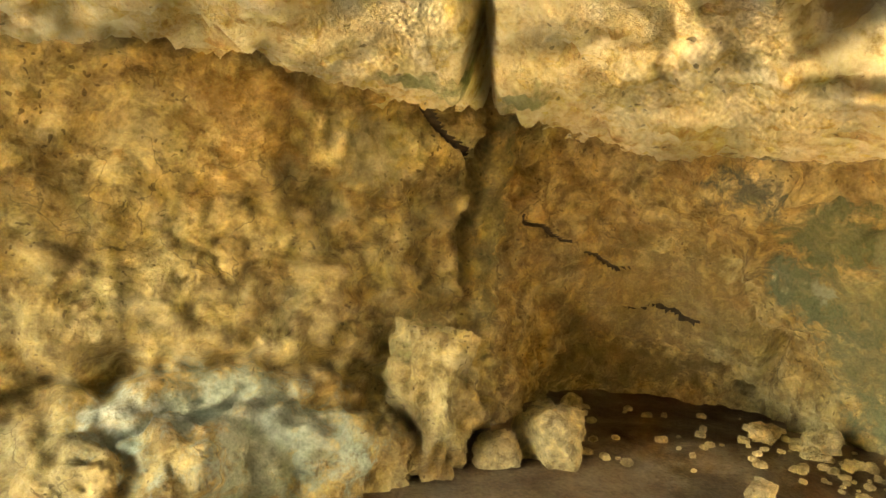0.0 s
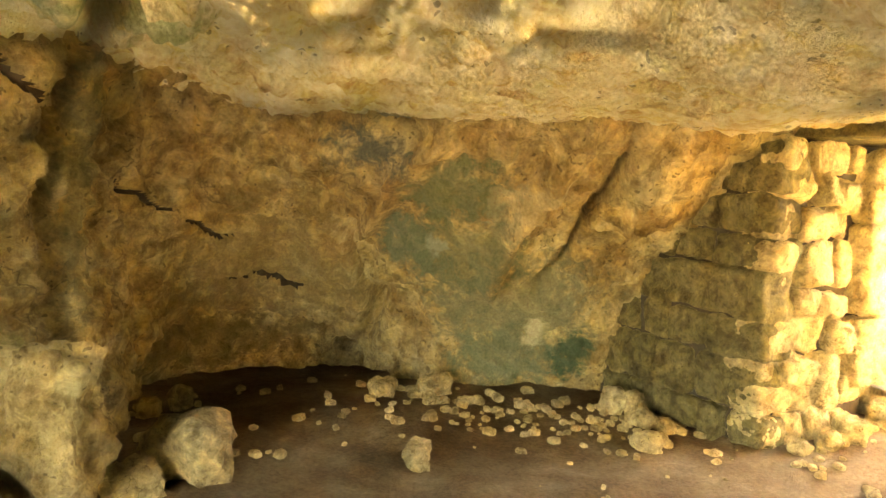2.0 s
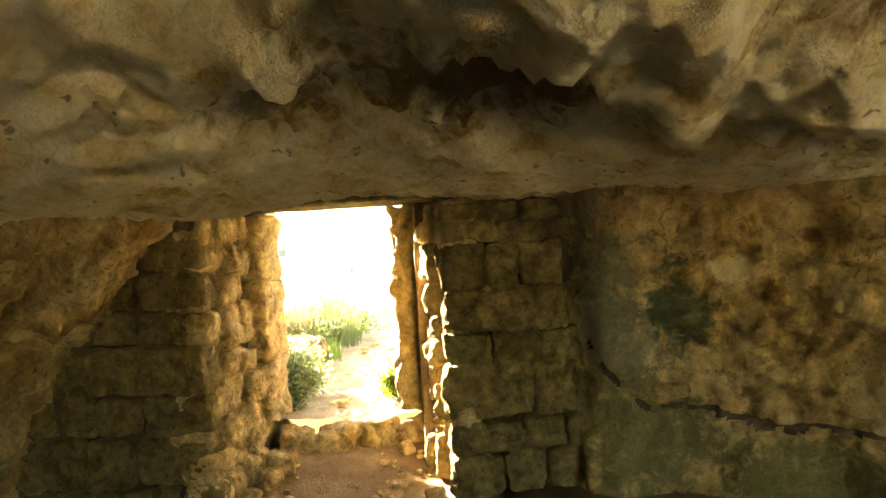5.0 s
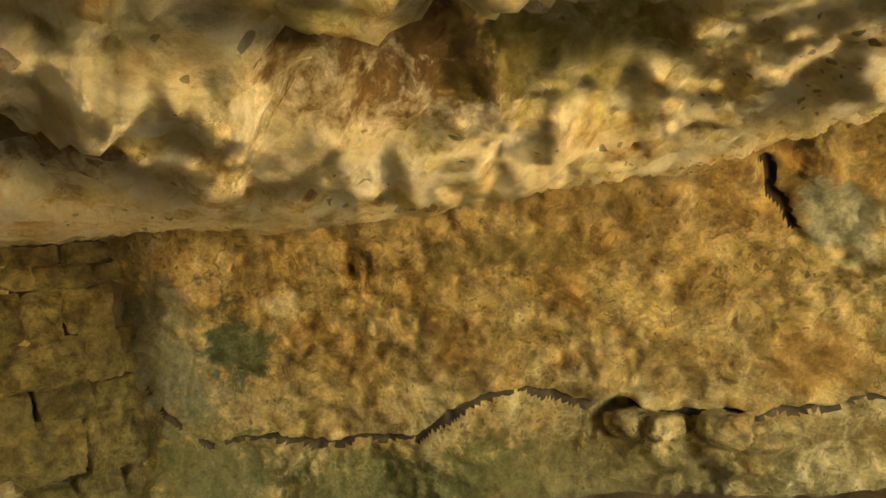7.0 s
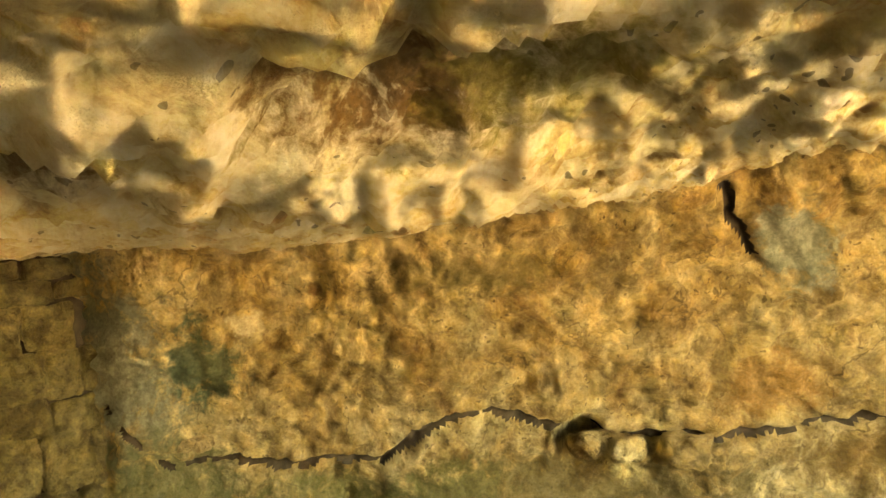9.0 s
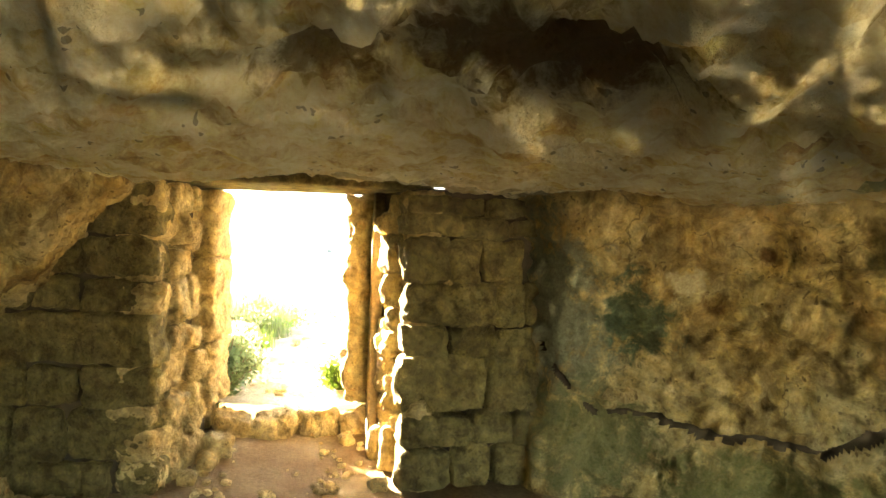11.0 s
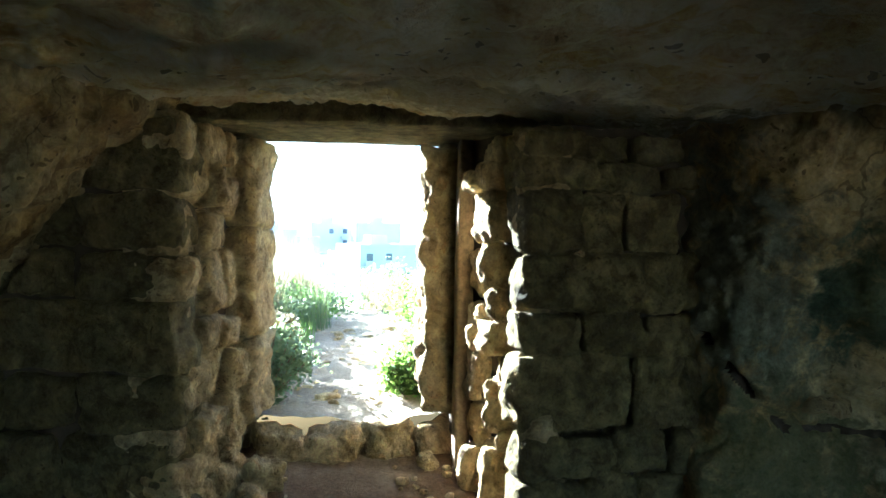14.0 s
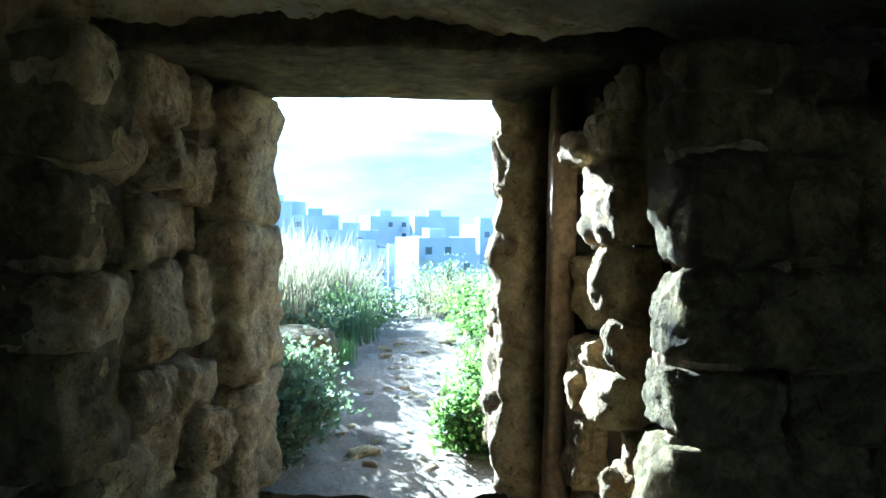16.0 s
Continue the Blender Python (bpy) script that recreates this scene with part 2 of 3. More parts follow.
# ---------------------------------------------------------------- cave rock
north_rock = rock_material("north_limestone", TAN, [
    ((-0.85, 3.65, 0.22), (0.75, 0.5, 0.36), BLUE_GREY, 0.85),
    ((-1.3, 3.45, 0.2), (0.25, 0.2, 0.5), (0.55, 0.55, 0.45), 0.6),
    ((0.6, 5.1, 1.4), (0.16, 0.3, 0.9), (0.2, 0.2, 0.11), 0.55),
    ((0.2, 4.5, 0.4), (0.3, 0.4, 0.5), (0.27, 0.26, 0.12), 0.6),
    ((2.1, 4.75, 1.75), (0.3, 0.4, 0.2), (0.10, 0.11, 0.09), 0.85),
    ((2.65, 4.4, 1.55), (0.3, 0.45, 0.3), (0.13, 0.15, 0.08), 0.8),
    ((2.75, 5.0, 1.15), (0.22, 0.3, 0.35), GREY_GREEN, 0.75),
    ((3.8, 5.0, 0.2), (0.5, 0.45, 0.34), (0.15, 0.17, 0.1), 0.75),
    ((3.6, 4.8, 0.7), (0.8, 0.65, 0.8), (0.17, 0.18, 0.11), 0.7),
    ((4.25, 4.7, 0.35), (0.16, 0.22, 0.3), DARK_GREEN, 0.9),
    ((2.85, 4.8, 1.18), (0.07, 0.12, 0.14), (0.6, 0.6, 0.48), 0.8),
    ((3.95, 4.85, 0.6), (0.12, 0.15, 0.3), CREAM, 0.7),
    # cream band paints the light along the jutting ridge
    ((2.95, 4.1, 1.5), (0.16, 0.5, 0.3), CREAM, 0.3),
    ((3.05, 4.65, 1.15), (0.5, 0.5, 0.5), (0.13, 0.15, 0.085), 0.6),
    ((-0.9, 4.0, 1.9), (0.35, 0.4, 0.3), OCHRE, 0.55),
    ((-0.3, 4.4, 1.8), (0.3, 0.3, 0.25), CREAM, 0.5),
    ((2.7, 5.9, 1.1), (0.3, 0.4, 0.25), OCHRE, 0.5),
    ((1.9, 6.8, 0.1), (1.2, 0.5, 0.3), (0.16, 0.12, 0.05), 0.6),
    # ochre-brown tone that also paints down an over-bright stretch of wall
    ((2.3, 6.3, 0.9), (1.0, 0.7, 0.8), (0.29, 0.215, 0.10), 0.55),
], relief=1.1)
south_rock = rock_material("south_limestone", TAN, [
    ((4.1, 0.3, 1.35), (0.5, 0.42, 0.8), (0.21, 0.22, 0.16), 0.9),
    ((3.68, -0.04, 1.22), (0.24, 0.24, 0.42), DARK_GREEN, 0.8),
    ((4.1, 0.15, 0.4), (0.5, 0.5, 0.45), (0.15, 0.15, 0.07), 0.8),
    # next two: brown laid exactly over the small wall holes
    ((3.15, -0.6, 1.68), (0.07, 0.07, 0.06), BROWN, 0.9),
    ((3.41, -0.41, 1.38), (0.08, 0.08, 0.07), BROWN, 0.9),
    ((3.45, -0.25, 1.5), (0.13, 0.13, 0.1), CREAM, 0.8),
    ((2.31, -1.25, 1.70), (0.5, 0.5, 0.14), (0.2, 0.16, 0.07), 0.7),
    ((2.92, -1.37, 0.23), (0.5, 0.4, 0.26), (0.15, 0.17, 0.06), 0.8),
    ((2.2, -1.9, 0.3), (0.22, 0.22, 0.3), BROWN, 0.85),
    ((0.94, -2.5, 1.77), (0.2, 0.25, 0.34), BLUE_GREY, 0.8),
    ((1.25, -2.68, 0.87), (0.35, 0.3, 0.25), OCHRE, 0.7),
    ((0.5, -3.2, 0.3), (0.8, 0.6, 0.3), (0.2, 0.12, 0.04), 0.7),
    # brown of the low ledge, widened to paint down its excess brightness
    ((2.4, -1.7, 0.12), (1.9, 1.4, 0.36), (0.14, 0.11, 0.045), 0.7),
    ((3.4, -0.8, 0.15), (0.7, 0.7, 0.3), (0.15, 0.15, 0.06), 0.75),
], relief=1.1)
LEVELS = (-0.3, 0.5, 1.1, 1.7, 2.5)
north_columns = [
    [(-3.9, 1.3)] * 5,
    [(-3.3, 2.5)] * 5,
    [(-2.0, 3.1), (-2.1, 3.2), (-2.2, 3.4), (-2.3, 3.4), (-2.3, 3.2)],
    [(-0.9, 3.2), (-0.85, 3.75), (-0.85, 3.95), (-0.8, 4.0), (-0.8, 3.7)],
    [(0.1, 3.9), (0.1, 4.5), (0.05, 4.7), (0.05, 4.7), (0.1, 4.4)],
    [(0.75, 5.0), (0.75, 5.3), (0.7, 5.4), (0.7, 5.3), (0.7, 5.1)],
    [(1.5, 6.9), (1.45, 6.4), (1.4, 5.8), (1.35, 5.7), (1.25, 5.3)],
    [(2.6, 7.0), (2.5, 6.6), (2.25, 6.15), (2.0, 5.6), (1.8, 4.7)],
    [(3.5, 6.7), (3.15, 6.1), (2.6, 5.5), (2.35, 4.95), (2.0, 4.2)],
    [(3.75, 5.5), (3.35, 5.2), (2.9, 4.8), (2.5, 4.3), (2.1, 3.3)],
    [(4.5, 4.85), (4.15, 4.6), (3.65, 4.3), (3.15, 3.85), (2.7, 2.9)],
    [(4.85, 4.3), (4.75, 4.25), (4.5, 4.05), (3.8, 3.45), (3.3, 2.75)],
    [(5.6, 4.2), (5.6, 4.1), (5.6, 4.0), (5.4, 3.6), (5.2, 3.1)],
]
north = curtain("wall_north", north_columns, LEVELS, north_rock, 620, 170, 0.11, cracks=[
    ([(0.5, 4.85, 2.3), (0.47, 4.95, 2.1), (0.42, 5.0, 1.66), (0.44, 5.07, 1.1), (0.48, 5.0, 0.6), (0.6, 5.1, 0.2)], 0.05, 0.45),
    ([(0.86, 5.44, 1.47), (1.24, 5.73, 1.31), (1.86, 6.21, 1.12)], 0.022, 0.08),
    ([(1.97, 6.44, 0.72), (2.5, 6.5, 0.68), (2.92, 6.42, 0.62)], 0.022, 0.08),
    ([(0.0, 4.6, 2.1), (0.2, 4.8, 1.95), (0.35, 4.9, 1.8)], 0.025, 0.08),
    ([(3.35, 6.3, 0.3), (3.2, 5.95, 0.6), (3.1, 5.75, 0.9)], 0.06, 0.2),
    ([(1.6, 6.7, 0.3), (2.4, 6.8, 0.25), (3.1, 6.6, 0.2)], 0.07, 0.2),
    ([(-1.6, 3.4, 0.55), (-1.12, 3.7, 0.6), (-0.4, 4.1, 0.58), (0.0, 4.4, 0.5)], 0.06, 0.12),
    ([(3.3, 6.2, 0.35), (2.95, 5.85, 0.75), (2.45, 5.45, 1.15)], 0.05, 0.25),
    ([(2.45, 5.3, 1.1), (2.4, 5.05, 1.3), (2.35, 4.6, 1.62), (2.3, 4.2, 1.85)], 0.07, -0.16),
    ([(3.3, 4.75, 0.95), (3.1, 4.35, 1.3), (2.95, 3.95, 1.6), (2.85, 3.5, 1.85)], 0.09, -0.18),
    ([(3.65, 4.5, 0.75), (3.55, 4.1, 1.2), (3.35, 3.8, 1.5), (3.2, 3.5, 1.75)], 0.05, 0.2),
    ([(3.9, 4.45, 0.7), (3.85, 4.05, 1.2), (3.6, 3.7, 1.5), (3.4, 3.4, 1.75)], 0.05, -0.1),
], hollows=[((0.55, 5.05, 0.5), 0.11, 0.3), ((3.39, 6.7, 0.05), 0.16, 0.35), ((-1.4, 3.55, 0.55), 0.14, 0.18), ((-1.7, 3.4, 0.5), 0.14, 0.2),
    ((-1.05, 3.97, 1.14), 0.022, 0.07), ((-1.15, 3.88, 1.02), 0.03, 0.07), ((-1.0, 4.0, 1.05), 0.022, 0.05), ((-1.1, 3.9, 1.1), 0.022, 0.05),
    ((-0.33, 4.37, 1.82), 0.03, 0.05), ((-0.28, 4.4, 1.7), 0.025, 0.05), ((-0.22, 4.45, 1.76), 0.025, 0.05), ((-0.85, 4.05, 1.45), 0.06, 0.06)])
tagged(north, "tan and grey-green limestone cave wall with cracks", "cave wall", kind="structure")

south_columns = [
    [(5.6, 0.3), (5.6, 0.3), (5.6, 0.3), (5.6, 0.4), (5.6, 0.6)],
    [(4.2, 0.52), (4.18, 0.46), (4.15, 0.46), (4.05, 0.46), (3.9, 0.6)],
    [(3.95, -0.1), (3.95, -0.1), (3.75, -0.05), (3.45, 0.05), (3.1, 0.3)],
    [(3.7, -0.7), (3.55, -0.6), (3.3, -0.6), (3.0, -0.6), (2.6, -0.3)],
    [(2.9, -1.5), (2.9, -1.3), (2.7, -1.2), (2.5, -1.1), (2.0, -0.8)],
    [(2.1, -2.3), (2.1, -2.1), (2.0, -1.9), (1.8, -1.8), (1.4, -1.4)],
    [(1.2, -3.0), (1.2, -2.9), (1.1, -2.7), (1.0, -2.5), (0.6, -2.0)],
    [(-0.1, -4.0), (-0.1, -3.7), (-0.1, -3.5), (-0.2, -3.2), (-0.3, -2.6)],
    [(-1.5, -4.3), (-1.5, -4.1), (-1.5, -3.9), (-1.5, -3.5), (-1.4, -3.0)],
    [(-3.0, -3.9)] * 5,
    [(-3.6, -3.4)] * 5,
    [(-3.9, -2.7)] * 5,
]
south = curtain("wall_south", south_columns, LEVELS, south_rock, 560, 170, 0.09, cracks=[
    ([(4.03, 0.05, 0.6), (3.66, -0.53, 0.49), (3.19, -1.03, 0.54), (2.69, -1.35, 0.79), (2.5, -1.69, 0.72), (2.2, -2.0, 0.55), (1.4, -2.7, 0.55), (0.45, -3.34, 0.58)], 0.022, 0.08),
    ([(1.15, -2.08, 2.05), (1.13, -2.29, 1.8), (1.23, -2.66, 1.52)], 0.035, 0.1),
    ([(4.25, 0.45, 1.0), (4.1, 0.3, 0.8), (4.0, 0.1, 0.55)], 0.03, 0.08),
], hollows=[((3.15, -0.6, 1.68), 0.06, 0.1), ((3.41, -0.41, 1.38), 0.06, 0.1), ((2.2, -2.0, 0.45), 0.16, 0.25), ((0.0, -3.6, 0.5), 0.3, 0.3),
    ((2.9, -1.3, 0.3), 0.45, -0.16), ((3.7, -0.5, 0.2), 0.3, -0.12), ((1.6, -2.5, 0.3), 0.4, -0.12), ((2.6, -1.1, 1.2), 0.3, -0.08)])
tagged(south, "ochre limestone cave wall with a long crack", "cave wall", kind="structure")

CEILING_HEIGHTS = [
    (-3.5, 0.5, 2.2), (-2.5, -3.0, 2.5), (-1.0, 1.7, 2.5), (-0.1, 0.1, 2.24), (0.1, 1.1, 2.16), (0.6, 1.2, 2.0), (0.8, 0.5, 1.98),
    (0.0, -2.0, 2.3), (1.5, -1.2, 2.1), (2.6, -0.3, 1.97), (3.5, 0.6, 2.03), (4.4, 0.8, 2.08), (4.4, 2.2, 2.16), (5.6, 2.2, 2.5), (2.7, 2.7, 2.0),
    (3.2, 3.4, 2.06), (2.3, 4.0, 2.0), (1.5, 4.2, 2.0), (0.1, 3.8, 2.1), (0.9, 4.9, 2.2), (-1.5, 3.2, 2.2), (2.0, 5.5, 2.0), (0.0, 2.2, 2.4), (1.2, 2.3, 2.15),
]
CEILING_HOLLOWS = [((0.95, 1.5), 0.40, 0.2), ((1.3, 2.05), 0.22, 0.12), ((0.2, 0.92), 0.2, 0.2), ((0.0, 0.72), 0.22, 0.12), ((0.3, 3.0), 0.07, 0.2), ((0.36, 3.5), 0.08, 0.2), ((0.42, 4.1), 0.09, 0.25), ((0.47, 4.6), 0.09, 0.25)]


def ceiling_height(x, y):
    top = low = 0.0
    for cx, cy, cz in CEILING_HEIGHTS:
        w = 1 / (((x - cx) ** 2 + (y - cy) ** 2) ** 1.5 + 0.02)
        top += w * cz
        low += w
    p = Vector((x, y, 0.3))
    calm = 1 - 0.65 * max(0, min(1, (x - 1.2) / 1.2))
    z = top / low + 0.055 * fbm(p * 1.6, 6)
    z += 0.03 * calm * (2 * abs(noise.noise(Vector((x * 2.6 + y, y * 3.4 - 0.6 * x, 0.9)))) - 0.4)
    z += 0.028 * calm * (2 * abs(noise.noise(Vector((x * 9 + 3 * y, y * 13 - 2 * x, 2.9)))) - 0.4)
    z += 0.06 * calm * fbm(Vector((x * 6 + y * 2, y * 8 - x * 2, 0.4)), 5, 2.1, 0.58)
    ridge = 1 - 2 * abs(noise.noise(Vector((x * 1.6 + y * 0.8, y * 2.6 - x, 0.7))))
    z -= 0.03 * calm * ridge * ridge
    pit = noise.voronoi(Vector((x * 7.3, y * 8.1, 1.3)))[0]
    if noise.noise(p * 1.7) > -0.1:
        z += 0.2 * max(0, 0.36 - pit[0])
    along = max(0, min(1, (y - 2.3) / 2.7))
    off = x - 0.12 - 0.35 * along + 0.06 * noise.noise(p * 4)
    if 2.2 < y < 5.1:
        z += 0.3 * math.exp(-(off / (0.05 + 0.03 * noise.noise(p * 3))) ** 2)
    for (cx, cy), r, d in CEILING_HOLLOWS:
        k = math.hypot(x - cx, y - cy) / r + 0.18 * noise.noise(p * 4)
        z += d * math.exp(-max(k, 0) ** 2.5)
    return z


# pale roof rock, base raised further in place of missing bounce light
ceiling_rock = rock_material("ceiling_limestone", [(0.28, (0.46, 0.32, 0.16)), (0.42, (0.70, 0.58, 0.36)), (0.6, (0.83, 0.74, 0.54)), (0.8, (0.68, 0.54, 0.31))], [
    # first three: brown laid exactly over the roof hollows, darkening them in colour
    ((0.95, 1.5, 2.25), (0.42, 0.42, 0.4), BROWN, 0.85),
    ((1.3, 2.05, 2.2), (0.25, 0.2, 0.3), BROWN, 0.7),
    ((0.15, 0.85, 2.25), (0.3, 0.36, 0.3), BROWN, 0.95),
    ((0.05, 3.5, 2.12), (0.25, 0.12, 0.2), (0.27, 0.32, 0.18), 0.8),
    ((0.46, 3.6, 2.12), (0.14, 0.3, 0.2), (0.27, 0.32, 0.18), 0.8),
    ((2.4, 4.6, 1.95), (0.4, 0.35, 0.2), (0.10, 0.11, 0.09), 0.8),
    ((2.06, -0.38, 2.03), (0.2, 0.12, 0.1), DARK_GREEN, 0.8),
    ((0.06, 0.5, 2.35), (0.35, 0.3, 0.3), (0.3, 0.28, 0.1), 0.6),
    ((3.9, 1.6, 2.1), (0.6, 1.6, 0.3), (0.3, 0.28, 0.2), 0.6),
    ((3.9, 0.7, 2.05), (0.4, 0.4, 0.3), DARK_BROWN, 0.6),
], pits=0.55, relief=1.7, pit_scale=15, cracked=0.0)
xs = [-4.4 + 0.022 * i for i in range(440)]
ys = [-4.8 + 0.022 * j for j in range(548)]
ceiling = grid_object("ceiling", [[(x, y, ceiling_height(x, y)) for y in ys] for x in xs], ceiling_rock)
tagged(ceiling, "rough pitted pale limestone cave roof", "cave ceiling", kind="structure")


# ---------------------------------------------------------------- floor
def floor_height(x, y):
    p = Vector((x, y, 1.7))
    z = 0.035 * fbm(p * 1.1, 5) + 0.012 * fbm(p * 7, 3) - 0.03
    z += 0.12 * max(0, min(1, (x - 4.5) / 1.0))
    z -= 0.18 * max(0, min(1, (y - 5.0) / 1.5))
    return z


earth = soil_material("cave_earth", (0.11, 0.06, 0.03), (0.20, 0.135, 0.075), (0.30, 0.23, 0.15))
floor = grid_object("floor", [[(-4.2 + 0.05 * i, -5 + 0.05 * j, floor_height(-4.2 + 0.05 * i, -5 + 0.05 * j)) for j in range(250)] for i in range(199)], earth)
tagged(floor, "trodden brown earth floor of the cave", "floor", kind="structure")

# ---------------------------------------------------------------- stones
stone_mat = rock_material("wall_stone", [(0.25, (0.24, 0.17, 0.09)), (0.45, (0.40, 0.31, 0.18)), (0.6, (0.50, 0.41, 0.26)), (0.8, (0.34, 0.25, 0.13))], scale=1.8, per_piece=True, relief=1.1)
# mossy stone, darkened further to carry the shade of the inner faces
mossy_dim_mat = rock_material("mossy_stone_dim", [(0.25, (0.065, 0.055, 0.028)), (0.45, (0.145, 0.12, 0.06)), (0.6, (0.20, 0.17, 0.09)), (0.8, (0.11, 0.115, 0.055))], scale=1.8, per_piece=True, relief=1.1)
core_mat = plain("wall_earth", (0.06, 0.042, 0.024), 0.95, 0.4, 12)


def block_mesh(name, size, seed, round_off=0.22, cuts=4, rough=0.09, material=stone_mat):
    """A rough stone that fills a box of the given size: rounded edges, uneven faces."""
    off = Vector((seed * 3.71, seed * 1.37, seed * 2.11))
    half = Vector(size) / 2
    small = min(half)
    seen, verts, faces = {}, [], []

    def corner(a):
        key = tuple(round(q, 4) for q in a)
        if key not in seen:
            v = Vector(a)
            ball = v.normalized()
            q = Vector([v[k] * half[k] for k in range(3)])
            inner = Vector([max(-half[k] + small * 2 * round_off, min(half[k] - small * 2 * round_off, q[k])) for k in range(3)])
            out = q - inner
            if out.length > 1e-6:
                q = inner + out.normalized() * small * 2 * round_off * (1 if out.length > 0 else 0)
            d = fbm(q * 4.5 + off, 4) * rough * 1.6 * min(0.3, half.length)
            d += noise.noise(q * 14 + off) * rough * 0.17 + noise.noise(q * 34 + off) * rough * 0.13
            q = q + ball * d
            q.x += 0.10 * half.x * noise.noise(off + Vector((ball.y, ball.z, 3)))
            seen[key] = len(verts)
            verts.append(q)
        return seen[key]

    for axis in range(3):
        for sign in (-1, 1):
            for i in range(cuts):
                for j in range(cuts):
                    quad = []
                    for a, b in ((i, j), (i + 1, j), (i + 1, j + 1), (i, j + 1)):
                        p = [0, 0, 0]
                        p[axis] = sign
                        p[(axis + 1) % 3] = -1 + 2 * a / cuts
                        p[(axis + 2) % 3] = -1 + 2 * b / cuts
                        quad.append(corner(p))
                    faces.append(quad if sign > 0 else quad[::-1])
    me = bpy.data.meshes.new(name)
    me.from_pydata([tuple(v) for v in verts], [], faces)
    me.materials.append(material)
    me.polygons.foreach_set("use_smooth", [True] * len(me.polygons))
    return me


def stone(name, centre, size, turn=0, parent=None, material=stone_mat, cuts=5, lean=0, round_off=0.22, rough=0.09):
    stone.count += 1
    ob = new(name, block_mesh(name, size, stone.count, round_off, cuts, rough, material))
    ob.matrix_basis = pose(*centre, lean, 0, turn)
    ob.parent = parent
    return ob


stone.count = 0


def solid(name, corners, z0, z1, material, parent=None):
    """An upright prism over plan corners in anticlockwise order."""
    bm = bmesh.new()
    low = [bm.verts.new((x, y, z0)) for x, y in corners]
    high = [bm.verts.new((x, y, z1)) for x, y in corners]
    n = len(corners)
    bm.faces.new(low[::-1])
    bm.faces.new(high)
    for i in range(n):
        bm.faces.new((low[i], low[(i + 1) % n], high[(i + 1) % n], high[i]))
    return part(name, bm, material, parent)


def face_of_stones(parent, start, end, courses, depth, material, rng, jut=0.035, wild=4, cuts=7, rough=0.11, fill=-0.03, soft=(0.08, 0.22)):
    """Courses of stones along a face from start to end in plan; the face looks to the right of that way."""
    a, b = Vector((*start, 0)), Vector((*end, 0))
    way = (b - a).normalized()
    inward = Vector((-way.y, way.x, 0))
    turn = math.degrees(math.atan2(way.y, way.x))
    for z0, z1, widths in courses:
        s = 0.0
        for w in widths:
            if s + w * 0.5 > (b - a).length + 0.12:
                break
            dz0, dz1 = rng.uniform(0, 0.02), rng.uniform(-0.015, 0.02)
            c = a + way * (s + w / 2) + inward * (depth / 2 + rng.uniform(-jut, jut))
            stone("stone", (c.x, c.y, (z0 + z1 + dz0 + dz1) / 2), (w + fill, depth, z1 - z0 + dz1 - dz0 + 0.6 * max(fill, 0)), turn + rng.uniform(-wild, wild), parent, material, cuts, rng.uniform(-wild, wild), rng.uniform(*soft), rough)
            s += w + rng.uniform(0.0, 0.02)


rng = random.Random(5)
# wall beside the doorway, north part
wall_left = solid("wall_door_north", [(4.33, 3.16), (5.5, 2.9), (5.5, 4.6), (4.5, 4.6)], -0.1, 2.08, core_mat)
tagged(wall_left, "dry-stone wall of rough limestone blocks with earth core", "stone wall", kind="structure")
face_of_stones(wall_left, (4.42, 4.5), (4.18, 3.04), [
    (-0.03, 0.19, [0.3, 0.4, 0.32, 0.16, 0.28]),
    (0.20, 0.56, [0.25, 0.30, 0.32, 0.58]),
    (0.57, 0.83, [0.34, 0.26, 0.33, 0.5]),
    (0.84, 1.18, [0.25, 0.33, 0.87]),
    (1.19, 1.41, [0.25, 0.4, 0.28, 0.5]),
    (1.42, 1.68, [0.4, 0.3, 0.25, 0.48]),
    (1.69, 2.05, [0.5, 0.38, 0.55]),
], 0.3, mossy_dim_mat, rng, 0.045, 3, 12, 0.085, -0.02)
face_of_stones(wall_left, (4.20, 3.06), (5.66, 2.74), [
    (-0.03, 0.2, [0.3, 0.22, 0.26, 0.2]), (0.2, 0.42, [0.34, 0.28, 0.2, 0.6]), (0.42, 0.6, [0.2, 0.36, 0.24]),
    (0.6, 0.86, [0.38, 0.3, 0.26]), (0.87, 1.06, [0.24, 0.3, 0.3]), (1.06, 1.38, [0.30, 0.4, 0.2]), (1.38, 1.62, [0.22, 0.38, 0.32]),
    (1.62, 1.84, [0.42, 0.2, 0.3]), (1.84, 2.06, [0.3, 0.18, 0.26, 0.2]),
], 0.28, stone_mat, rng, 0.075, 13, 12, 0.10, -0.05, (0.16, 0.3))
for z0, z1 in ((0.36, 0.86), (0.87, 1.52), (1.53, 2.05)):
    stone("stone", (5.42, 2.96, (z0 + z1) / 2), (0.5, 0.42, z1 - z0), -10 + rng.uniform(-4, 4), wall_left, cuts=16, round_off=0.12, rough=0.1)

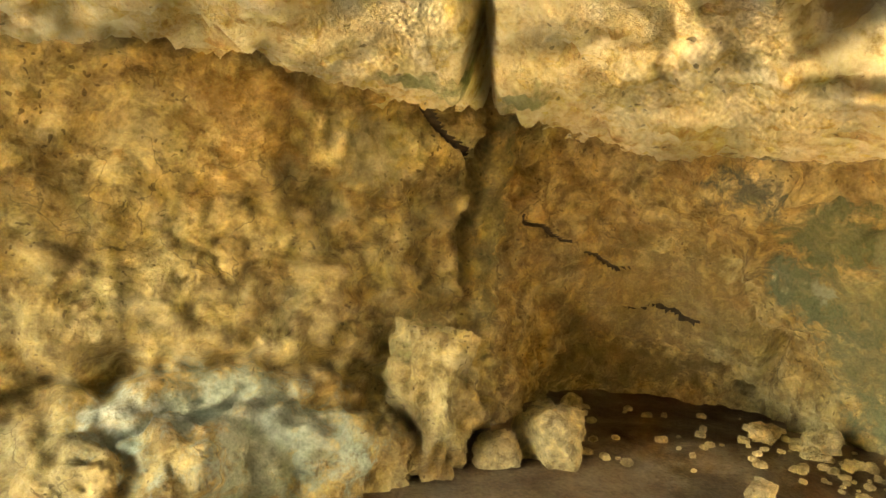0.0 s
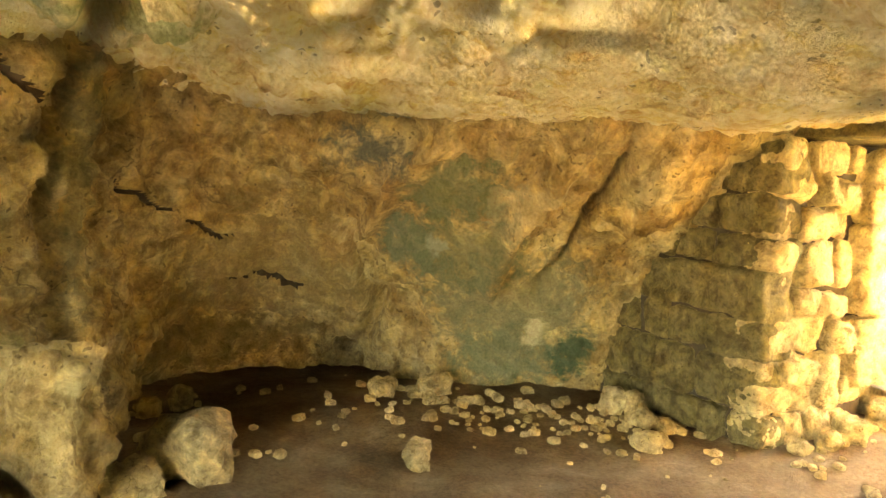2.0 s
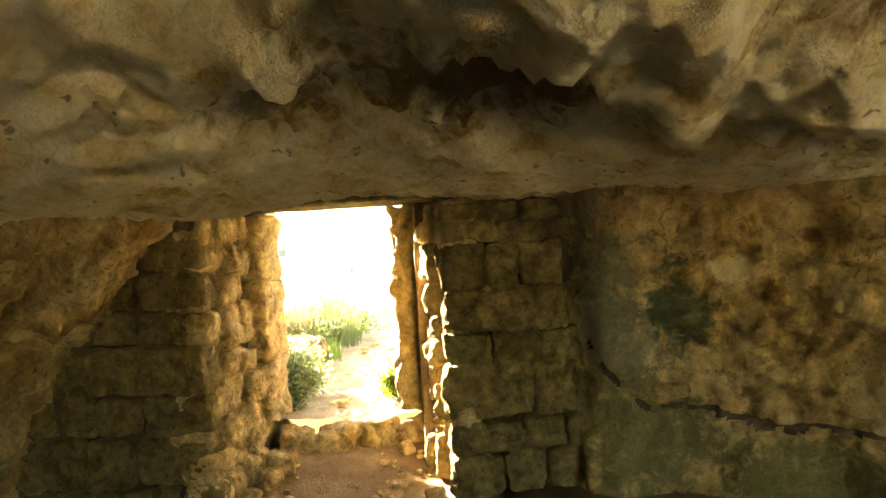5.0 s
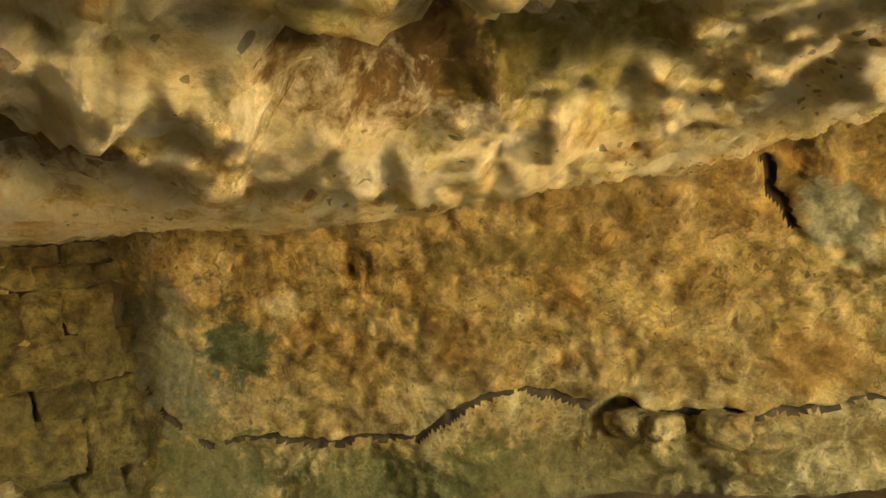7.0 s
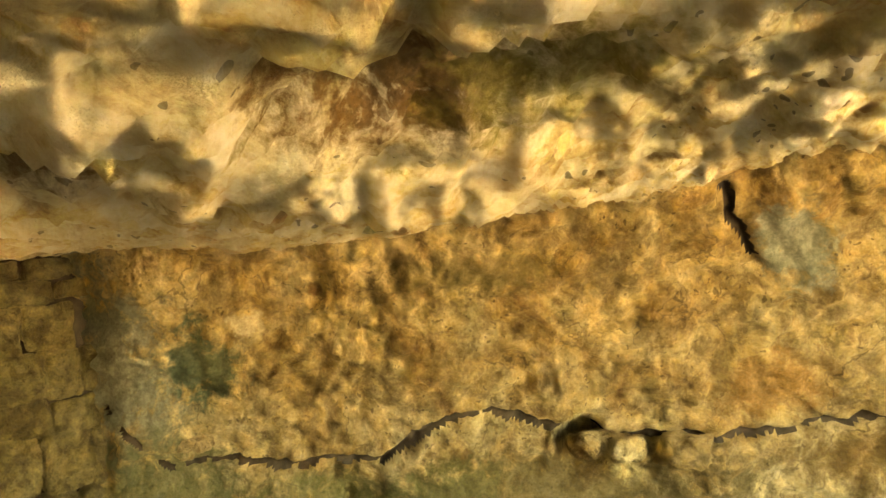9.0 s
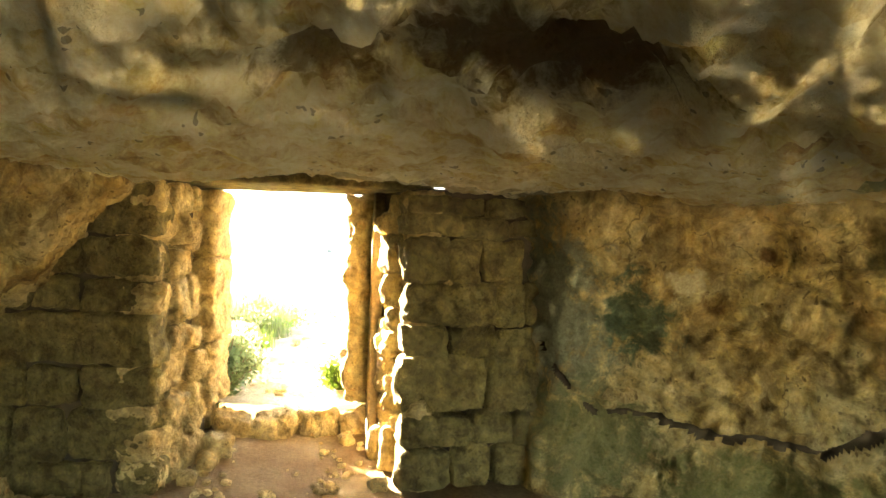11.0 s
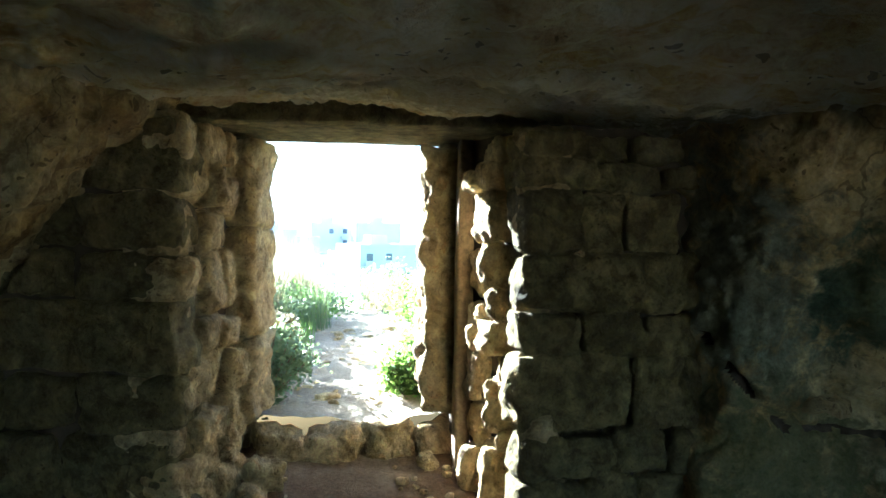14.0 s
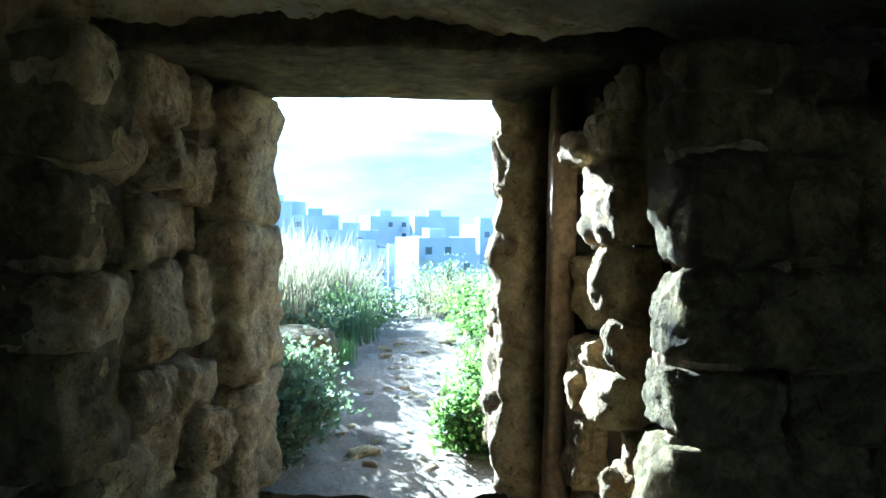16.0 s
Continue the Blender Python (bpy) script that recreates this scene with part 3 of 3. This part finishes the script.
# wall beside the doorway, south part
wall_right = solid("wall_door_south", [(4.34, 0.2), (5.5, 0.2), (5.5, 1.56), (4.36, 1.28)], -0.1, 2.08, core_mat)
tagged(wall_right, "dry-stone wall of mossy limestone blocks with earth core", "stone wall", kind="structure")
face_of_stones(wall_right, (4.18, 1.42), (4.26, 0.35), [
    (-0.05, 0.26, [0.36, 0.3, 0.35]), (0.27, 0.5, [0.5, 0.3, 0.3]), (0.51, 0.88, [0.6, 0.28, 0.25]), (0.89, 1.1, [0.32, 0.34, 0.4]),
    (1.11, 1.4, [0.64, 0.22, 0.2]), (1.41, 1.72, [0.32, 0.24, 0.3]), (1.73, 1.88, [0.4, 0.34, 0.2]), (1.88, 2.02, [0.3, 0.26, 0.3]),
], 0.3, mossy_dim_mat, rng, 0.035, 3, 12, 0.085, -0.01)
for x0, y0 in ((4.36, 1.40), (4.68, 1.47), (4.98, 1.52)):
    z = -0.04
    while z < 1.98:
        h = min(rng.uniform(0.10, 0.36), 2.05 - z)
        stone("stone", (x0 + rng.uniform(-0.05, 0.05), y0 - 0.13 + rng.uniform(-0.07, 0.06), z + h / 2), (rng.uniform(0.2, 0.32), rng.uniform(0.2, 0.3), h), rng.uniform(-28, 16), wall_right, stone_mat, 14, rng.uniform(-10, 10), rng.uniform(0.2, 0.36), 0.11)
        z += h - 0.005
for z0, z1, w in ((0.36, 0.95, 0.3), (0.96, 1.5, 0.26), (1.52, 2.06, 0.2)):
    stone("stone", (5.48, 1.55, (z0 + z1) / 2), (w + 0.1, 0.42, z1 - z0), rng.uniform(-6, 6), wall_right, cuts=16, round_off=0.14, rough=0.16)

# wooden door post standing against the south reveal
wood = plain("weathered_wood", (0.20, 0.14, 0.08), 0.85, 0.45, 30)
post = new("door_post", block_mesh("door_post", (0.12, 0.10, 2.06), 77, 0.2, 8, 0.02, wood))
post.matrix_basis = pose(5.17, 1.535, 1.06, 0.5, 0.5, 0)
tagged(post, "weathered grey-brown wooden door post beside the opening", "door post")

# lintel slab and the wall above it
lintel = new("lintel", block_mesh("lintel", (1.0, 2.2, 0.2), 31, 0.12, 12, 0.035, mossy_dim_mat))
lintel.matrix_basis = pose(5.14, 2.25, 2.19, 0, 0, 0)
tagged(lintel, "long rough flat stone lintel over the doorway", "lintel", kind="structure")
facade = solid("wall_outer", [(4.7, -3.0), (5.6, -3.0), (5.6, 7.5), (4.7, 7.5)], 2.3, 3.1, stone_mat)
tagged(facade, "rock face above the doorway", "rock face", kind="structure")
for y0, y1, nm in ((-5.0, 0.3, "wall_outer_south"), (4.0, 8.0, "wall_outer_north")):
    tagged(solid(nm, [(5.3, y0), (5.6, y0), (5.6, y1), (5.3, y1)], -0.5, 3.1, stone_mat), "rock face beside the doorway", "rock face", kind="structure")
tagged(solid("roof_mass", [(-4.5, -5.2), (5.3, -5.2), (5.3, 8.2), (-4.5, 8.2)], 2.95, 3.1, stone_mat), "rock mass over the cave", "rock", kind="structure")

# hidden block added outside the doorway; it shades the cave floor from the sun
sun_screen = solid("wall_outer_jamb", [(5.6, 2.87), (6.0, 2.89), (6.75, 2.93), (6.75, 4.3), (5.6, 4.3)], -0.3, 3.1, stone_mat)
tagged(sun_screen, "unseen rock face added outside to keep sun off the cave floor", "rock face", kind="structure")

# unseen masses; the wide west mouth between the first two is assumed, for light
for nm, ring in (("rock_mass_west", [(-4.9, -5.2), (-4.5, -5.2), (-4.1, -2.7), (-4.9, -2.7)]), ("rock_mass_rear", [(-4.9, 1.3), (-4.1, 1.3), (-4.5, 8.2), (-4.9, 8.2)]), ("rock_mass_south", [(-4.9, -5.6), (5.6, -5.6), (5.6, -5.2), (-4.9, -5.2)]), ("rock_mass_north", [(-4.9, 8.2), (5.6, 8.2), (5.6, 8.6), (-4.9, 8.6)])):
    tagged(solid(nm, ring, -0.5, 2.95, stone_mat), "solid rock enclosing the cave", "rock", kind="structure")

# threshold
sill = new("threshold")
tagged(sill, "rough threshold of reddish-brown stones across the doorway", "threshold", kind="structure")
for y, w, h in ((2.66, 0.34, 0.3), (2.34, 0.36, 0.34), (1.98, 0.4, 0.36), (1.66, 0.3, 0.3)):
    stone("stone", (5.5 + rng.uniform(-0.06, 0.06), y, 0.19 - h / 2 + rng.uniform(-0.03, 0.04)), (0.34, w, h + 0.1), rng.uniform(-14, 14), sill, stone_mat, cuts=8, round_off=0.3, rough=0.17)


# ---------------------------------------------------------------- loose rocks on the cave floor
def boulder(centre, size, turn=0, material=None, label="loose tan limestone rock lying on the earth floor", cuts=7, rough=0.16):
    ob = stone("rock", centre, size, turn, None, material or stone_mat, cuts, 0, 0.42, rough)
    return tagged(ob, label, "rock", group="loose rocks")

boulder((0.22, 4.22, 0.36), (0.42, 0.5, 0.9), 25, north_rock, "upright greenish limestone boulder leaning on the cave wall", 16, 0.26)
for x, y, z, sx, sy, sz in ((-0.95, 3.4, 0.15, 0.6, 0.45, 0.55), (-0.35, 3.75, 0.12, 0.5, 0.45, 0.5), (-1.35, 3.2, 0.08, 0.5, 0.4, 0.45), (-0.62, 3.68, 0.12, 0.55, 0.4, 0.6), (-0.08, 3.98, 0.08, 0.4, 0.35, 0.45)):
    boulder((x, y, z), (sx, sy, sz), rng.uniform(0, 90), north_rock, "blue-grey weathered rock at the foot of the wall", 12, 0.2)
for x, y, sx, sy, sz in ((1.0, 4.5, 0.42, 0.36, 0.38), (0.66, 4.35, 0.3, 0.26, 0.22), (1.25, 5.95, 0.2, 0.16, 0.15), (1.5, 6.0, 0.2, 0.17, 0.18), (0.75, 5.5, 0.4, 0.3, 0.4), (2.86, 5.4, 0.22, 0.18, 0.14),
                        (4.05, 4.06, 0.16, 0.2, 0.22), (3.62, 3.46, 0.18, 0.15, 0.14), (2.18, 4.02, 0.26, 0.12, 0.16), (2.82, 5.3, 0.2, 0.16, 0.12), (3.16, 5.1, 0.24, 0.18, 0.2), (4.0, 3.76, 0.2, 0.14, 0.12),
                        (4.15, 3.95, 0.2, 0.16, 0.2), (4.05, 3.6, 0.14, 0.12, 0.12), (4.72, 2.80, 0.16, 0.14, 0.14), (4.95, 2.72, 0.2, 0.18, 0.2), (4.5, 2.88, 0.14, 0.12, 0.11), (4.18, 2.32, 0.11, 0.07, 0.06), (5.2, 1.75, 0.14, 0.1, 0.1), (4.34, 1.56, 0.12, 0.1, 0.08)):
    boulder((x, y, floor_height(x, y) + sz * 0.36), (sx, sy, sz), rng.uniform(0, 180))
boulder((3.88, -0.02, 0.70), (0.2, 0.22, 0.09), 40, None, "pale flat stone wedged in the cave wall")
for x, y, z, k in ((2.12, -1.98, 0.50, 0.24), (1.92, -2.08, 0.49, 0.18), (1.62, -2.28, 0.47, 0.26)):
    boulder((x, y, z), (k * 1.2, k, k * 0.8), rng.uniform(0, 90), south_rock, "rounded limestone lump lodged in the wall crack")
# rubble and pebbles
pebble_meshes = [block_mesh("pebble", (1.0, 0.8, 0.6), 200 + k, 0.38, 3, 0.12) for k in range(8)]


def pebble(x, y, size):
    ob = new("pebble", pebble_meshes[rng.randrange(8)])
    ob.matrix_basis = pose(x, y, floor_height(x, y) + size * 0.2, rng.uniform(-20, 20), rng.uniform(-20, 20), rng.uniform(0, 360)) @ Matrix.Diagonal((size, size, size, 1))
    tagged(ob, "small broken limestone piece on the earth floor", "pebble", group="rubble on the floor")


for _ in range(70):
    k = rng.random()
    pebble(4.2 - 1.3 * k + rng.gauss(0, 0.12), 3.7 + 1.6 * k + rng.gauss(0, 0.2), rng.uniform(0.03, 0.11))
for _ in range(60):
    pebble(rng.uniform(0.8, 3.3), rng.uniform(4.4, 6.4), rng.uniform(0.025, 0.09))
for _ in range(50):
    pebble(rng.uniform(4.2, 5.3), rng.choice((rng.uniform(2.55, 2.85), rng.uniform(1.55, 2.0))), rng.uniform(0.02, 0.08))
for _ in range(90):
    k = rng.random()
    pebble(2.6 + 1.5 * k + rng.gauss(0, 0.2), 4.9 - 1.5 * k + rng.gauss(0, 0.25), rng.uniform(0.025, 0.09))
for _ in range(60):
    pebble(rng.uniform(2.0, 5.2), rng.uniform(1.4, 4.2), rng.uniform(0.012, 0.04))
# ---------------------------------------------------------------- outside
def outside_height(x, y):
    p = Vector((x * 0.5, y * 0.5, 4.0))
    z = 0.27 + 0.05 * fbm(p * 2, 4) + (0.022 * fbm(p * 14, 4) if x < 16 else 0) + 0.10 * min(1, max(0, abs(y - 2.2) - 0.5))
    z -= 0.06 * max(0, x - 10)
    if x > 18:
        z -= 0.10 * (x - 18)
    return max(z, -34)


path_soil = soil_material("path_soil", (0.20, 0.155, 0.11), (0.31, 0.255, 0.19), (0.42, 0.36, 0.28))
pn, pl = path_soil.node_tree.nodes, path_soil.node_tree.links
p_pos = pn.new("ShaderNodeNewGeometry").outputs["Position"]
p_axes = pn.new("ShaderNodeSeparateXYZ")
pl.new(p_pos, p_axes.inputs[0])
from_path = calc(pn, pl, "ABSOLUTE", calc(pn, pl, "SUBTRACT", p_axes.outputs[1], 2.2))
ragged = calc(pn, pl, "ADD", from_path, calc(pn, pl, "MULTIPLY", noise_tex(pn, pl, p_pos, 2.5, 5), 0.9))
cover = calc(pn, pl, "MULTIPLY", calc(pn, pl, "SUBTRACT", ragged, 1.05), 4.0, True)
turf = ramp(pn, pl, noise_tex(pn, pl, p_pos, 9, 6, 0.7), [(0.3, (0.05, 0.06, 0.025)), (0.55, (0.10, 0.11, 0.045)), (0.75, (0.19, 0.17, 0.09))])
bare = pn["Principled BSDF"].inputs["Base Color"].links[0].from_socket
pl.new(mix(pn, pl, cover, bare, turf), pn["Principled BSDF"].inputs["Base Color"])
gx = [5.55 + 0.045 * i for i in range(220)] + [15.5 * 1.09 ** k for k in range(1, 68)]
gy = sorted(set([2.2 + s * q for s in (-1, 1) for q in [0.045 * i for i in range(45)] + [2.0 + 0.1 * i for i in range(25)] + [4.5 * 1.13 ** k for k in range(1, 55)]]))
ground = grid_object("ground", [[(x, y, outside_height(x, y)) for y in gy] for x in gx], path_soil)
tagged(ground, "dry trodden stony path and hillside soil", "ground", kind="structure")
# unseen pale ground, added to bounce light into the cave from the west
bounce_mat = soil_material("bounce_ground", (0.40, 0.34, 0.25), (0.52, 0.46, 0.35), (0.62, 0.56, 0.46))
back = solid("ground_behind", [(-3000, -3000), (-4.15, -3000), (-4.15, 3000), (-3000, 3000)], -1.0, -0.04, bounce_mat)
tagged(back, "pale unseen ground added outside the assumed west mouth to bounce light in", "ground", kind="structure")

hill_mat, hn, hl = nodes_of("far_hill_haze")
hpos = hn.new("ShaderNodeNewGeometry").outputs["Position"]
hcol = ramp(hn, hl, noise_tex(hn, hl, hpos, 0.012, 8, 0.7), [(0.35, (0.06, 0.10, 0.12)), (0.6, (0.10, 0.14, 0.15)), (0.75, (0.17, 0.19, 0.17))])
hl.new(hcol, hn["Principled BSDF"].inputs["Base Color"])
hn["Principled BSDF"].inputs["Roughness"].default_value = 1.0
# blue glow over a bluish base stands in for distance haze
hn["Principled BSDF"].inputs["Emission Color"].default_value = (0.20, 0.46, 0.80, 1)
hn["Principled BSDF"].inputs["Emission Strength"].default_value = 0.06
rows = []
for i in range(40):
    r = 500 + i * 32
    row = []
    for j in range(90):
        a = radians(-65 + 130 * j / 89)
        k = i / 39
        crest = 165 + 45 * math.cos(2.6 * (a + 0.17)) + 18 * noise.noise(Vector((a * 4, 2, 1)))
        row.append((r * math.cos(a), r * math.sin(a), -36 + crest * (3 * k * k - 2 * k ** 3) * 1.25 + 9 * fbm(Vector((r * 0.006, a * 9, 0)), 4) * k))
    rows.append(row)
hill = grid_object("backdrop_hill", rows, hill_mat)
tagged(hill, "hazy blue wooded hill across the valley", "hill", kind="structure")

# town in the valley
# white render, base toned to a dim blue-grey for the distant view
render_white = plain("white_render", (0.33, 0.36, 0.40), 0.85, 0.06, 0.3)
glass_dark = plain("dark_window", (0.06, 0.08, 0.10), 0.25, 0.2, 1.0)


def box_into(bm, x0, x1, y0, y1, z0, z1):
    v = [bm.verts.new(p) for p in ((x0, y0, z0), (x1, y0, z0), (x1, y1, z0), (x0, y1, z0), (x0, y0, z1), (x1, y0, z1), (x1, y1, z1), (x0, y1, z1))]
    for f in ((3, 2, 1, 0), (4, 5, 6, 7), (0, 1, 5, 4), (1, 2, 6, 5), (2, 3, 7, 6), (3, 0, 4, 7)):
        bm.faces.new([v[i] for i in f])


def house(x, y, base, wide, deep, storeys, rng):
    ob = new("apartment_building")
    ob.matrix_basis = pose(x, y, base, 0, 0, rng.uniform(-25, 25))
    tagged(ob, "white flat-roofed apartment building in the valley town", "building", group="town")
    h = storeys * 3.1
    bm = bmesh.new()
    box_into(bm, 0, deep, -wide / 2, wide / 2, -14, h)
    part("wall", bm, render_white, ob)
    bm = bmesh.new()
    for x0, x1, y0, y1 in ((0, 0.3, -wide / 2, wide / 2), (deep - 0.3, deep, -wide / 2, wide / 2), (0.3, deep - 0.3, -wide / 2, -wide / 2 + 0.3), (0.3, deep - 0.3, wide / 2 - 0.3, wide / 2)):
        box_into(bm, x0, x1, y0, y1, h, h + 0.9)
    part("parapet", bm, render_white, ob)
    bm = bmesh.new()
    box_into(bm, deep * 0.4, deep * 0.7, -1.8, 1.8, h, h + 2.6)
    part("stair_tower", bm, render_white, ob)
    n = max(2, int(wide / 3.2))
    for s in range(storeys):
        for k in range(n):
            if rng.random() < 0.35:
                continue
            yc = -wide / 2 + (k + 0.5) * wide / n
            tall = rng.random() < 0.4
            bm = bmesh.new()
            box_into(bm, -0.06, 0.05, yc - 0.65, yc + 0.65, s * 3.1 + (0.15 if tall else 1.0), s * 3.1 + 2.3)
            part("window", bm, glass_dark, ob)
            if tall:
                bm = bmesh.new()
                box_into(bm, -1.2, -0.01, yc - 1.4, yc + 1.4, s * 3.1 - 0.1, s * 3.1 + 0.1)
                box_into(bm, -1.2, -1.1, yc - 1.4, yc + 1.4, s * 3.1 + 0.1, s * 3.1 + 1.0)
                part("balcony", bm, render_white, ob)


town = random.Random(11)
for k in range(26):
    d = 130 + 7 * (k % 9) + town.uniform(0, 8) + 18 * (k // 9)
    a = radians(-20 + 40 * ((k * 0.381966) % 1))
    house(d * math.cos(a), 2.2 + d * math.sin(a), -8.5 - 0.02 * d + town.uniform(-4, 3), town.uniform(7, 15), 10, town.choice((3, 3, 4, 4, 5)), town)

# ---------------------------------------------------------------- plants
green = leaf_material("green_leaf", (0.05, 0.09, 0.02), (0.13, 0.20, 0.04))
grey_green = leaf_material("grey_green_leaf", (0.05, 0.075, 0.035), (0.12, 0.15, 0.07))
straw = leaf_material("dry_grass", (0.10, 0.09, 0.05), (0.18, 0.16, 0.095))
bark = plain("stem_bark", (0.14, 0.10, 0.06), 0.9, 0.3, 40)


def leaves_into(verts, faces, centre, normal, length, width, rng):
    n = normal.normalized()
    side = n.cross(Vector((rng.uniform(-1, 1), rng.uniform(-1, 1), rng.uniform(-1, 1)))).normalized()
    up = n.cross(side)
    i = len(verts)
    verts += [centre, centre + n * length * 0.5 + side * width, centre + n * length + up * width * 0.3, centre + n * length * 0.5 - side * width]
    faces += [(i, i + 1, i + 2), (i, i + 2, i + 3)]


def mesh_part(name, verts, faces, material, parent):
    me = bpy.data.meshes.new(name)
    me.from_pydata([tuple(v) for v in verts], [], faces)
    me.materials.append(material)
    ob = new(name, me)
    ob.parent = parent
    return ob


def bush(x, y, z, radius, height, material, count, leaf, rng, label):
    ob = new("bush")
    ob.matrix_basis = pose(x, y, z)
    tagged(ob, label, "bush", group="bushes by the path")
    verts, faces, sv, sf = [], [], [], []
    for _ in range(max(14, count // 110)):
        a, lean = rng.uniform(0, 6.283), rng.random() ** 0.6
        tip = Vector((math.cos(a) * radius * lean, math.sin(a) * radius * lean, height * (1 - 0.55 * lean * lean) * rng.uniform(0.75, 1.1)))
        root = Vector((tip.x * 0.2, tip.y * 0.2, -0.05))
        mid = (root + tip) / 2 + Vector((tip.x * 0.15, tip.y * 0.15, 0.1 * height))
        for p, q in ((root, mid), (mid, tip)):
            i = len(sv)
            w = 0.006
            sv += [p + Vector((w, 0, 0)), p + Vector((-w, w, 0)), p + Vector((-w, -w, 0)), q + Vector((w, 0, 0)) * 0.6, q + Vector((-w, w, 0)) * 0.6, q + Vector((-w, -w, 0)) * 0.6]
            sf += [(i, i + 1, i + 4, i + 3), (i + 1, i + 2, i + 5, i + 4), (i + 2, i, i + 3, i + 5)]
        for _ in range(110):
            t = rng.random() ** 0.7
            c = root.lerp(mid, 2 * t) if t < 0.5 else mid.lerp(tip, 2 * t - 1)
            c = c + Vector((rng.gauss(0, 1), rng.gauss(0, 1), rng.gauss(0, 0.8))) * radius * 0.13
            leaves_into(verts, faces, c, Vector((rng.gauss(0, 1), rng.gauss(0, 1), rng.uniform(-0.2, 1.2))), leaf * rng.uniform(0.6, 1.3), leaf * 0.28, rng)
    mesh_part("stem", sv, sf, bark, ob)
    mesh_part("foliage", verts, faces, material, ob)
    return ob


veg = random.Random(21)
bush(6.05, 2.93, 0.26, 0.46, 0.62, grey_green, 5200, 0.05, veg, "grey-green leafy bush growing beside the doorway")
bush(6.9, 2.95, 0.28, 0.5, 0.5, grey_green, 3000, 0.05, veg, "grey-green low bush beside the path")
bush(6.15, 1.66, 0.26, 0.30, 0.42, green, 3600, 0.05, veg, "bright green leafy weeds beside the doorway")
bush(7.1, 1.45, 0.28, 0.40, 0.4, green, 2600, 0.05, veg, "bright green weeds beside the path")
for x, y, r, h, m in ((9.3, 3.2, 0.6, 0.5, grey_green), (10.2, 2.9, 0.6, 0.45, green), (9.2, 1.0, 0.7, 0.5, green), (10.6, 0.9, 0.8, 0.6, green), (11.5, 2.9, 0.8, 0.6, grey_green), (12.2, 0.6, 0.8, 0.7, grey_green), (13.0, 2.6, 0.9, 0.7, grey_green), (12.8, 4.5, 1.0, 0.8, grey_green), (10.5, 4.4, 0.8, 0.7, green), (14.2, 1.2, 0.9, 0.8, grey_green)):
    bush(x, y, outside_height(x, y), r, h, m, 2400, 0.07, veg, "low green scrub along the hillside path")


def grass_clump(x, y, radius, height, count, material, rng):
    verts, faces = [], []
    for _ in range(count):
        a, r = rng.uniform(0, 6.283), radius * rng.random() ** 0.5
        p = Vector((r * math.cos(a), r * math.sin(a), -0.02))
        h = height * rng.uniform(0.5, 1.15)
        bend = Vector((rng.gauss(0, 0.18), rng.gauss(0, 0.18), 0)) * h
        side = Vector((-math.sin(a * 3), math.cos(a * 3), 0)) * 0.006
        i = len(verts)
        verts += [p - side, p + side, p + bend * 0.35 + Vector((0, 0, h * 0.6)) + side * 0.8, p + bend * 0.35 + Vector((0, 0, h * 0.6)) - side * 0.8, p + bend + Vector((0, 0, h))]
        faces += [(i, i + 1, i + 2, i + 3), (i + 3, i + 2, i + 4)]
    ob = mesh_part("grass", verts, faces, material, None)
    ob.matrix_basis = pose(x, y, outside_height(x, y))
    tagged(ob, "tall dry and green grass on the slope", "grass", kind="stuff")


for k in range(44):
    x = veg.uniform(8.5, 15)
    side = veg.choice((1, 1, -1))
    y = 2.1 + side * veg.uniform(0.8, 3.2)
    grass_clump(x, y, 0.6, veg.uniform(0.6, 1.35) if side > 0 else veg.uniform(0.3, 0.7), 420, straw if veg.random() < 0.6 else grey_green, veg)
for k in range(20):
    x = veg.uniform(6.2, 9.5)
    y = 2.2 + veg.choice((1, -1)) * veg.uniform(0.6, 1.6)
    grass_clump(x, y, 0.35, veg.uniform(0.15, 0.4), 260, green if veg.random() < 0.7 else straw, veg)
tagged(stone("rock", (8.1, 2.95, 0.42), (0.7, 0.6, 0.5), 20, None, mossy_dim_mat, 7, 0, 0.4, 0.14), "grey weathered boulder at the edge of the path", "rock", group="loose rocks")
for k in range(90):
    x, y = veg.uniform(5.8, 10), 2.2 + veg.gauss(0, 0.4)
    s = 0.02 + 0.09 * veg.random() ** 3
    tagged(stone("path_stone", (x, y, outside_height(x, y)), (s * 1.6, s * 1.2, s * 0.55), veg.uniform(0, 180), None, stone_mat, 3, 0, 0.4, 0.1), "small pale stone on the path", "stone", group="stones on the path")
